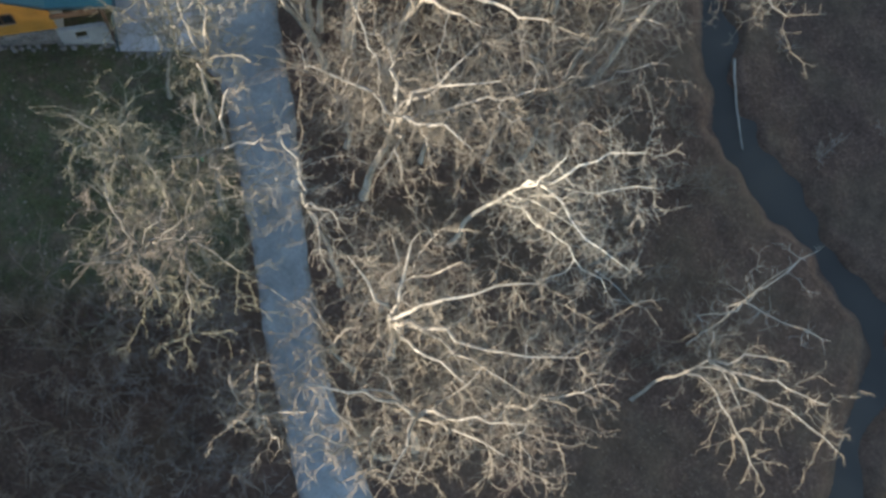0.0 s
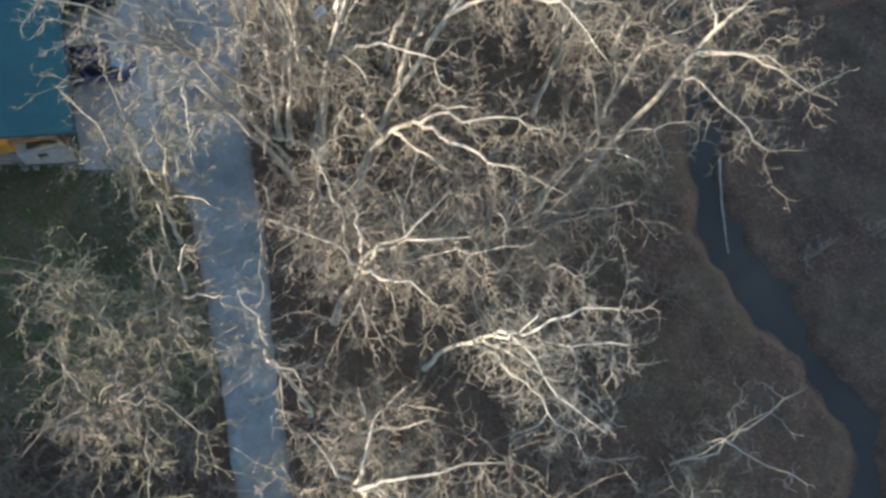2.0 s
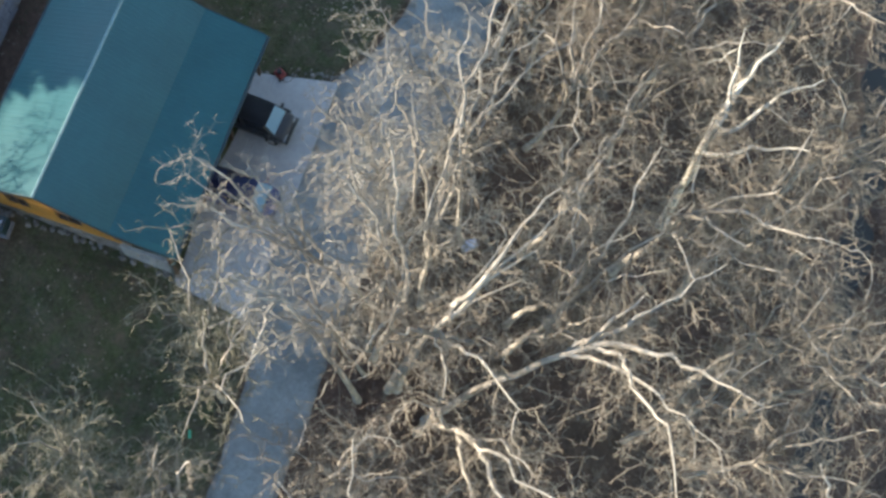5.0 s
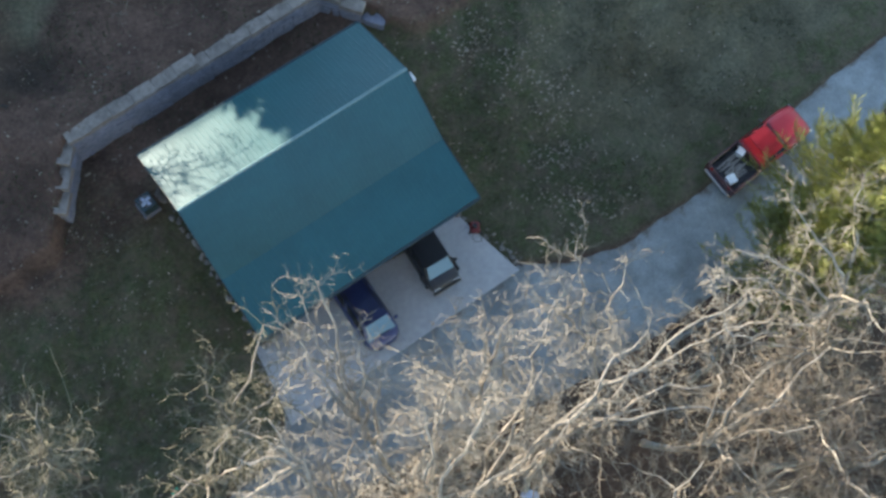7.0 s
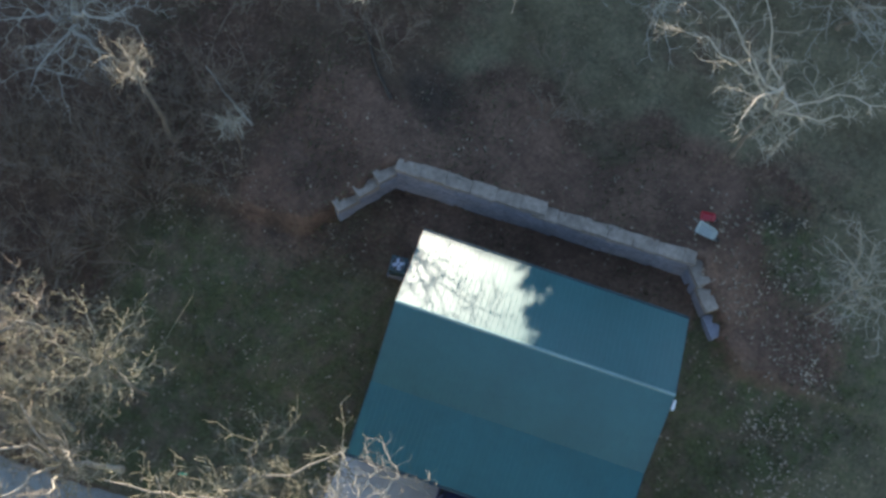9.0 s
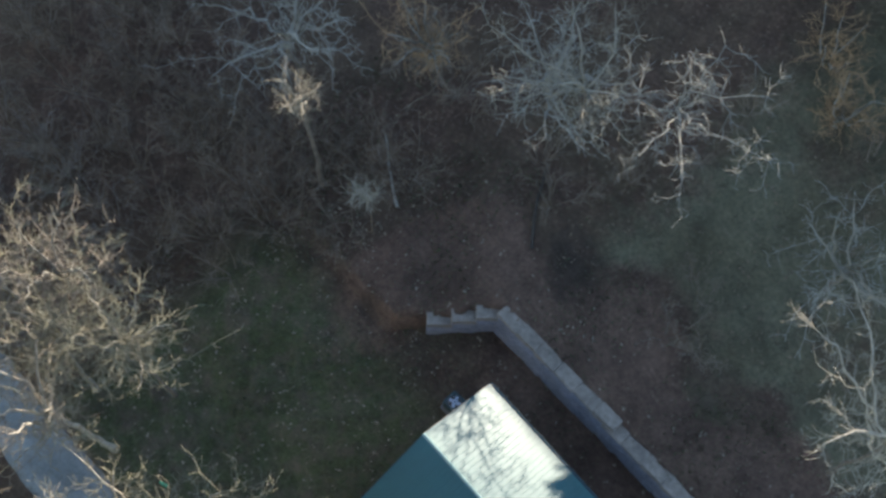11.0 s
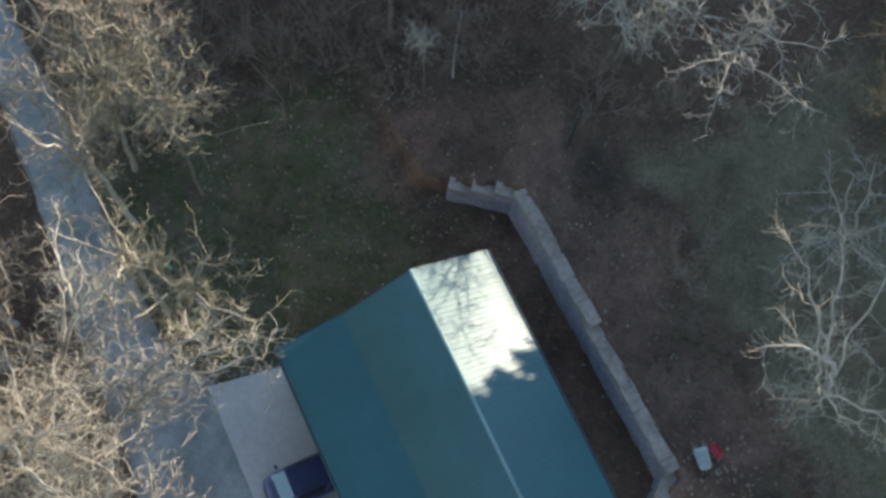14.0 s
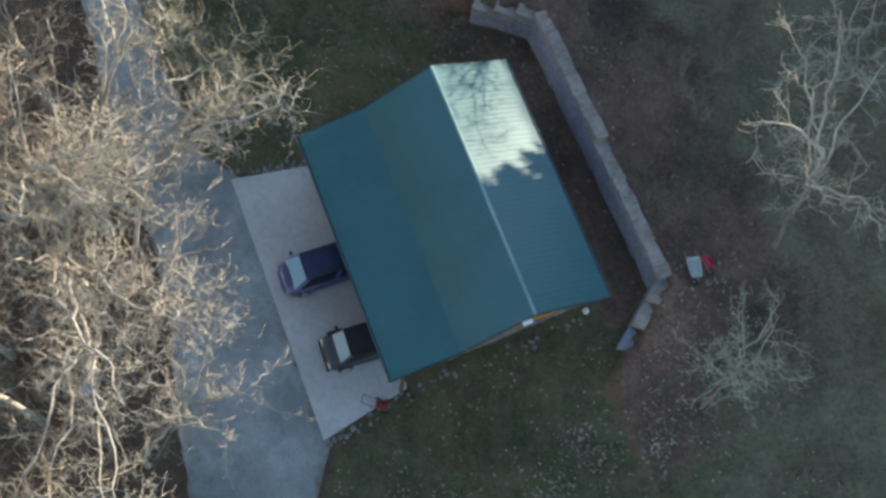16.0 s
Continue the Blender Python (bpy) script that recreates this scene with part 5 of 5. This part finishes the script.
def cabin(top, paint, back, front, back_up, front_up, belt, roof, w, w_up, label="", rear_glass=True, glass=None):
    """Pillars and roof in the body's paint, with each window a pane of its own."""
    base = [(back, -w, belt), (front, -w, belt), (front, w, belt), (back, w, belt)]
    up = [(back_up, -w_up, roof - 0.07), (front_up, -w_up, roof - 0.07), (front_up, w_up, roof - 0.07), (back_up, w_up, roof - 0.07)]
    bm = bmesh.new()
    a, b = [bm.verts.new(p) for p in base], [bm.verts.new(p) for p in up]
    bm.faces.new(a[::-1])
    bm.faces.new(b)
    for i in range(4):
        bm.faces.new((a[i], a[(i + 1) % 4], b[(i + 1) % 4], b[i]))
    bmesh.ops.bevel(bm, geom=list(bm.edges), offset=0.07, segments=3, affect="EDGES")
    part("cabin", bm, paint, top)
    bm = bmesh.new()
    rows = []
    for u in np.linspace(0, 1, 6):
        x = back_up - 0.04 + (front_up - back_up + 0.08) * u
        crown = 0.03 * (1 - (2 * u - 1) ** 4)
        rows.append([bm.verts.new((x, w_up * s * (1.0 if 0 < u < 1 else 0.94), roof - 0.075 + (0.075 + crown) * (1 - abs(s) ** 4))) for s in np.linspace(-1, 1, 7)])
    for r, q in zip(rows, rows[1:]):
        for i in range(6):
            f = bm.faces.new((r[i], r[i + 1], q[i + 1], q[i]))
            f.smooth = True
    bmesh.ops.solidify(bm, geom=list(bm.faces), thickness=0.02)
    part("roof", bm, paint, top, label)
    part("windshield", slab(inset([base[2], base[1], up[1], up[2]], 0.12, -0.004)[::-1], 0.015), glass or SKY_PAINTED_GLASS, top, "windshield coloured pale blue for the sky's reflection" if not glass else "dark windshield")
    if rear_glass:
        part("rear_window", slab(inset([base[0], base[3], up[3], up[0]], 0.16, 0.004), 0.012), DARK_GLASS, top)
    for i, j in ((0, 1), (2, 3)):
        for f0, f1 in ((0.03, 0.5), (0.53, 0.97)):
            lo0, lo1 = Vector(base[i]).lerp(Vector(base[j]), f0), Vector(base[i]).lerp(Vector(base[j]), f1)
            hi0, hi1 = Vector(up[i]).lerp(Vector(up[j]), f0), Vector(up[i]).lerp(Vector(up[j]), f1)
            part("side_window", slab(inset([lo0, lo1, hi1, hi0], 0.1, 0.004), 0.012), DARK_GLASS, top)


def wheels(top, xs, y, r):
    for x in xs:
        for s in (-1, 1):
            bm = bmesh.new()
            bmesh.ops.create_cone(bm, cap_ends=True, segments=20, radius1=r, radius2=r, depth=0.22, matrix=pose(x, s * y, r, 90))
            bmesh.ops.bevel(bm, geom=[e for e in bm.edges if len(e.link_faces) == 2 and any(len(f.verts) > 4 for f in e.link_faces)], offset=0.04, segments=2, affect="EDGES")
            tyre = part("wheel", bm, RUBBER, top)
            part("rim", cylinder(bmesh.new(), r * 0.62, r * 0.55, 0.03, 14, pose(x, s * (y + 0.115), r, -90 * s)), CHROME, tyre)


def lamps(top, front, rear, y, z):
    for s in (-1, 1):
        part("headlight", boxed(front - 0.12, front, s * y - 0.2, s * y + 0.2, z - 0.08, z + 0.08, bevel=0.03), LAMP_GLASS, top)
        part("tail_light", boxed(rear, rear + 0.1, s * y - 0.1, s * y + 0.1, z, z + 0.25, bevel=0.03), TAIL_GLASS, top)


def mirrors(top, x, y, z, paint):
    for s in (-1, 1):
        part("mirror", boxed(x - 0.07, x + 0.09, s * y - 0.1, s * y + 0.1, z, z + 0.15, bevel=0.03), paint, top)


def minivan(m):
    top = empty("car", m, "dark blue minivan parked half under the carport", "car", "parked cars")
    L = 2.32
    part("body", loft([(-L, 0.78, 1.0, 0.35), (-L + 0.1, 0.88, 1.06, 0.28), (-1.2, 0.93, 1.08, 0.24), (0.6, 0.93, 1.06, 0.24), (1.4, 0.92, 1.04, 0.24), (1.8, 0.89, 0.98, 0.25), (2.05, 0.82, 0.9, 0.27), (L - 0.1, 0.68, 0.78, 0.3), (L, 0.46, 0.62, 0.36)], body_ring), BLUE, top)
    cabin(top, BLUE, -2.2, 1.86, -1.95, 1.12, 1.03, 1.72, 0.86, 0.68, "dark blue painted roof")
    wheels(top, (-1.45, 1.4), 0.82, 0.33)
    lamps(top, L - 0.1, -L, 0.55, 0.66)
    mirrors(top, 1.45, 1.0, 1.05, BLUE)
    part("roof_rail", boxed(-1.8, 0.85, 0.56, 0.6, 1.73, 1.78, bevel=0.01), BLACK, top)
    part("roof_rail", boxed(-1.8, 0.85, -0.6, -0.56, 1.73, 1.78, bevel=0.01), BLACK, top)
    part("wiper", boxed(1.78, 1.82, -0.5, 0.4, 1.1, 1.13), BLACK, top)


def small_suv(m):
    top = empty("car", m, "charcoal off-road car with sky reflection painted on its windshield, under the eave", "car", "parked cars")
    L = 2.05
    part("body", loft([(-L, 0.76, 1.0, 0.42), (-L + 0.08, 0.84, 1.06, 0.36), (-1.0, 0.88, 1.08, 0.34), (0.5, 0.88, 1.06, 0.34), (1.1, 0.86, 1.04, 0.34), (1.8, 0.82, 0.98, 0.36), (L - 0.04, 0.76, 0.86, 0.42), (L, 0.7, 0.76, 0.46)], body_ring), CHARCOAL, top)
    cabin(top, CHARCOAL, -1.95, 1.5, -1.8, 0.92, 1.04, 1.72, 0.8, 0.68, "dark grey roof")
    wheels(top, (-1.25, 1.3), 0.8, 0.36)
    lamps(top, L, -L, 0.56, 0.78)
    mirrors(top, 1.2, 0.94, 1.08, BLACK)
    part("bumper", boxed(L - 0.03, L + 0.12, -0.8, 0.8, 0.45, 0.62, bevel=0.04), BLACK, top)
    for s in (-1, 1):
        part("fender_flare", boxed(0.92, 1.7, s * 0.9 - 0.07, s * 0.9 + 0.07, 0.72, 0.84, bevel=0.04), BLACK, top)


def pickup(m):
    top = empty("pickup_truck", m, "red pickup truck with a loaded dark bed on the driveway", "truck")
    L = 2.75
    part("hood", loft([(0.75, 0.92, 1.12, 0.4), (1.2, 0.93, 1.12, 0.38), (2.0, 0.92, 1.08, 0.38), (2.6, 0.86, 1.0, 0.4), (L, 0.74, 0.86, 0.46)], body_ring), RED, top, "bright red hood")
    part("body", loft([(-0.72, 0.93, 1.1, 0.38), (0.2, 0.94, 1.1, 0.36), (0.745, 0.93, 1.1, 0.38)], body_ring), RED, top)
    cabin(top, RED, -0.7, 1.05, -0.5, 0.5, 1.08, 1.74, 0.85, 0.7, "bright red cab roof", glass=DARK_GLASS)
    for s in (-1, 1):
        part("bed_side", boxed(-L, -0.76, s * 0.92 - 0.06, s * 0.92 + 0.06, 0.42, 1.1, bevel=0.03), MAROON, top, "faded dark red bed side")
    part("tailgate", boxed(-L, -L + 0.08, -0.86, 0.86, 0.5, 1.08, bevel=0.02), MAROON, top)
    part("bed_floor", boxed(-L + 0.08, -0.76, -0.86, 0.86, 0.55, 0.62), BLACK, top)
    part("bed_front", boxed(-0.84, -0.76, -0.86, 0.86, 0.62, 1.1, bevel=0.02), MAROON, top)
    wheels(top, (-1.8, 1.75), 0.84, 0.37)
    lamps(top, L, -L - 0.02, 0.62, 0.78)
    mirrors(top, 0.75, 1.03, 1.1, BLACK)
    part("bumper", boxed(L - 0.02, L + 0.12, -0.88, 0.88, 0.45, 0.65, bevel=0.04), CHROME, top)
    part("bumper", boxed(-L - 0.14, -L - 0.01, -0.86, 0.86, 0.42, 0.58, bevel=0.03), CHROME, top)
    return m


def cargo(m):
    """Load of the truck's bed: two white jugs, boards and grey scrap."""
    for x, y, r, s in ((-1.02, 0.42, 20, 0.36), (-2.35, -0.35, -12, 0.42)):
        box_ob = empty("plastic_tub", m @ pose(x, y, 0.62, 0, 0, r), "white plastic tub in the truck bed", "tub", "tubs in the truck bed")
        part("tub", boxed(-s / 2, s / 2, -s / 2, s / 2, 0.0, 0.42, bevel=0.05), WHITE, box_ob)
        part("lid", boxed(-s / 2 - 0.02, s / 2 + 0.02, -s / 2 - 0.02, s / 2 + 0.02, 0.42, 0.46, bevel=0.015), WHITE, box_ob)
    rng = random.Random(4)
    for i in range(9):
        y = -0.45 + 0.12 * i
        ln = rng.uniform(0.9, 1.4)
        ob = part("plank", boxed(-ln / 2, ln / 2, -0.05, 0.05, 0, 0.04, bevel=0.006), LUMBER)
        ob.matrix_basis = m @ pose(-1.7 + rng.uniform(-0.1, 0.1), y, 0.63 + 0.05 * (i % 3), 0, 0, rng.uniform(-14, 14))
        tagged(ob, "weathered grey board lying in the truck bed", "board", "boards in the truck bed")


minivan(pose(5.17, -0.55, 0.085, 0, 0, -91))
small_suv(pose(9.33, -0.05, 0.085, 0, 0, -93))
TRUCK = pose(27.0, -5.35, at_ground(27.0, -5.35) + 0.06, 0, 0, 3) @ Matrix.Scale(1.06, 4)
pickup(TRUCK)
cargo(TRUCK)


# ---- loose things round the house ----
def wheelbarrow(x, y, turn, tray, label, size=1.0):
    top = empty("wheelbarrow", pose(x, y, at_ground(x, y), 0, 0, turn) @ Matrix.Scale(size, 4), label, "wheelbarrow", "wheelbarrows")
    bm = bmesh.new()
    rim = [(0.5, 0.3), (0.62, 0.2), (0.62, -0.2), (0.5, -0.3), (-0.38, -0.36), (-0.46, -0.28), (-0.46, 0.28), (-0.38, 0.36)]
    rings = [[bm.verts.new((a * k, b * k, z)) for a, b in rim] for k, z in ((0.66, 0.5), (0.98, 0.68), (1.06, 0.68), (1.06, 0.665), (0.98, 0.66), (0.64, 0.47))]
    for p, q in zip(rings, rings[1:]):
        for i in range(8):
            bm.faces.new((p[i], p[(i + 1) % 8], q[(i + 1) % 8], q[i]))
    bm.faces.new(rings[0])
    bm.faces.new(rings[-1])
    bmesh.ops.recalc_face_normals(bm, faces=bm.faces)
    part("tray", bm, tray, top)
    for s in (-1, 1):
        bm = bmesh.new()
        rod(bm, (0.75, s * 0.1, 0.22), (-0.35, s * 0.25, 0.38), 0.02)
        rod(bm, (-0.35, s * 0.25, 0.38), (-1.0, s * 0.31, 0.6), 0.02)
        handle = part("handle", bm, LUMBER, top, "weathered wooden handle")
        part("grip", rod(bmesh.new(), (-0.86, s * 0.297, 0.555), (-1.02, s * 0.312, 0.61), 0.027), BLACK, handle)
        part("leg", rod(bmesh.new(), (-0.25, s * 0.24, 0.4), (-0.38, s * 0.24, 0.0), 0.016), GREY_METAL, top)
    wheel = part("wheel", cylinder(bmesh.new(), 0.19, 0.19, 0.09, 16, pose(0.78, 0, 0.19, 90)), RUBBER, top)
    part("hub", cylinder(bmesh.new(), 0.08, 0.08, 0.11, 10, pose(0.78, 0, 0.19, 90)), GREY_METAL, wheel)


wheelbarrow(12.0, 14.65, -12, TRAY, "pale grey wheelbarrow standing on bare soil", 0.85)
wheelbarrow(11.95, 15.42, 10, RED, "small red wheelbarrow beside the grey one", 0.62)


def air_conditioner(x, y):
    z = 2.3
    top = empty("air_conditioner", pose(x, y, z, 0, 0, 4), "square grey outdoor air conditioner beside the house", "air conditioner")
    part("base_pad", boxed(-0.43, 0.43, -0.43, 0.43, -0.3, 0.08, bevel=0.02), SKY_SHADE_BLOCK, top)
    part("casing", boxed(-0.39, 0.39, -0.39, 0.39, 0.08, 0.82, bevel=0.04), DARK_TRIM, top)
    bm = bmesh.new()
    for r in (0.3, 0.24, 0.18, 0.12):
        for k in range(20):
            a, b = k * math.pi / 10, (k + 1) * math.pi / 10
            rod(bm, (r * math.cos(a), r * math.sin(a), 0.85), (r * math.cos(b), r * math.sin(b), 0.85), 0.006, 4)
    part("grille", bm, GREY_METAL, top)
    part("fan_well", cylinder(bmesh.new(), 0.31, 0.31, 0.012, 24, pose(0, 0, 0.824)), BLACK, top)
    for k in range(4):
        part("fan_blade", boxed(0.04, 0.27, -0.07, 0.07, 0.832, 0.84, m=pose(0, 0, 0, 0, 0, k * 90 + 20)), BLUE_PLASTIC, top)


air_conditioner(-0.75, 8.95)


def red_mower(x, y):
    top = empty("push_mower", pose(x, y, at_ground(x, y), 0, 0, 60), "small red push mower by the carport corner", "mower")
    part("deck", boxed(-0.3, 0.3, -0.24, 0.24, 0.1, 0.3, bevel=0.06), MOWER_RED, top)
    part("engine", cylinder(bmesh.new(), 0.13, 0.11, 0.2, 12, pose(0.05, 0, 0.4)), BLACK, top)
    bm = bmesh.new()
    for s in (-1, 1):
        rod(bm, (-0.28, s * 0.2, 0.26), (-0.95, s * 0.2, 0.95), 0.014)
    rod(bm, (-0.95, -0.2, 0.95), (-0.95, 0.2, 0.95), 0.014)
    part("handle", bm, BLACK, top)
    for a in (-0.25, 0.25):
        for s in (-1, 1):
            part("wheel", cylinder(bmesh.new(), 0.1, 0.1, 0.05, 12, pose(a, s * 0.29, 0.1, 90)), RUBBER, top)


red_mower(12.25, -0.35)


def barrel(x, y):
    top = empty("plastic_barrel", pose(x, y, at_ground(x, y) + 0.26, 90, 0, 40), "pale bluish plastic barrel lying in leaf litter", "barrel")
    bm = loft([(-0.42, 0.22), (-0.38, 0.26), (-0.1, 0.28), (0.1, 0.28), (0.38, 0.26), (0.42, 0.22)], lambda z, r: [(r * math.cos(k * math.pi / 8), r * math.sin(k * math.pi / 8), z) for k in range(16)])
    part("drum", bm, BLUE_PLASTIC, top)
    part("lid", cylinder(bmesh.new(), 0.2, 0.2, 0.03, 16, pose(0, 0, 0.43)), WHITE, top)


barrel(6.65, -12.7)


def log(p, q, r, label, name="fallen_log", bow=0.12, above=0.0):
    n = 10
    rng = np.random.default_rng(int(abs(p[0] * 13 + q[1] * 7)))
    u = np.linspace(0, 1, n)[:, None]
    line = np.array(p, float) + (np.array(q, float) - np.array(p, float)) * u
    side = np.array([-(q[1] - p[1]), q[0] - p[0]], float)
    side /= np.linalg.norm(side)
    line = line + side * (np.sin(u * 4 + 0.3) * bow + rng.normal(0, 0.03, (n, 1)))
    ground = height(line[:, 0], line[:, 1])
    ground = np.maximum(ground, ground.min() + above)
    path = np.stack([line[:, 0], line[:, 1], ground + r * 0.8], -1)
    v, f = tubes(path[None], np.linspace(r, r * 0.5, n)[None], 8)
    ob = mesh_part(name, raw_mesh(name, v, f, True), LOG_BARK if "dark" in label else TWIG_SHADE_GREY)
    tagged(ob, label, "log", "fallen logs")


log((-3.2, -34.6), (-8.9, -33.5), 0.085, "long thin pale log lying along the creek", bow=-0.12, above=0.72)
log((-3.6, 16.2), (-6.2, 19.4), 0.09, "dark fallen branch on the slope")
log((16.8, -10.9), (22.0, -11.2), 0.14, "log lying along the lower driveway edge")
log((-9.4, 13.2), (-12.6, 15.0), 0.07, "grey fallen branch in the thicket")
log((-15.4, -22.6), (-17.6, -24.6), 0.06, "grey fallen branch among leaf litter")


def stones(name, count, spots, seed, size, label, category):
    """Separate rough stones set along a line."""
    rng = random.Random(seed)
    forms = []
    for k in range(4):
        bm = bmesh.new()
        bmesh.ops.create_icosphere(bm, subdivisions=1, radius=1.0)
        for v in bm.verts:
            v.co *= rng.uniform(0.75, 1.15)
            v.co.z *= 0.6
        me = bpy.data.meshes.new("stone")
        bm.to_mesh(me)
        bm.free()
        me.materials.append(STONE)
        forms.append(me)
    for i in range(count):
        a, b = spots[i % (len(spots) - 1)], spots[i % (len(spots) - 1) + 1]
        u = rng.random()
        x, y = a[0] + (b[0] - a[0]) * u + rng.gauss(0, 0.14), a[1] + (b[1] - a[1]) * u + rng.gauss(0, 0.14)
        s = size * rng.uniform(0.5, 1.5)
        ob = mesh_part("stone", forms[i % 4], None, None, m=pose(x, y, at_ground(x, y) + s * 0.2, 0, 0, rng.uniform(0, 360)) @ Matrix.Scale(s, 4))
        tagged(ob, label, category, name)


stones("edging stones", 60, [(0.1, 0.4), (0.2, 3.4), (0.2, 6.5), (0.1, 9.8)], 3, 0.13, "grey edging stone along the house wall", "stone")
stones("edging stones", 40, [(-1.25, -3.5), (-0.35, 0.1)], 4, 0.09, "grey edging stone beside the concrete apron", "stone")
stones("edging stones", 44, [(12.1, 0.1), (12.15, 5.0), (12.1, 9.6)], 5, 0.09, "grey edging stone along the house wall", "stone")
stones("edging stones", 40, [(13.15, -3.3), (12.2, 0.1)], 6, 0.09, "grey edging stone beside the concrete apron", "stone")
stones("creek stones", 46, [(-6, -33.6), (-9.5, -34.4), (-13, -36)], 7, 0.2, "pale creek stone at the water's edge", "stone")


def stake(x, y):
    top = empty("garden_stake", pose(x, y, at_ground(x, y), 0, 0, 20), "small green plastic garden stake in the lawn", "stake")
    part("pin", cylinder(bmesh.new(), 0.02, 0.02, 0.3, 8, pose(0, 0, 0.15)), GREEN_PLASTIC, top)
    part("cap", boxed(-0.2, 0.2, -0.07, 0.07, 0.28, 0.34, bevel=0.02), GREEN_PLASTIC, top)


stake(-7.0, -2.9)
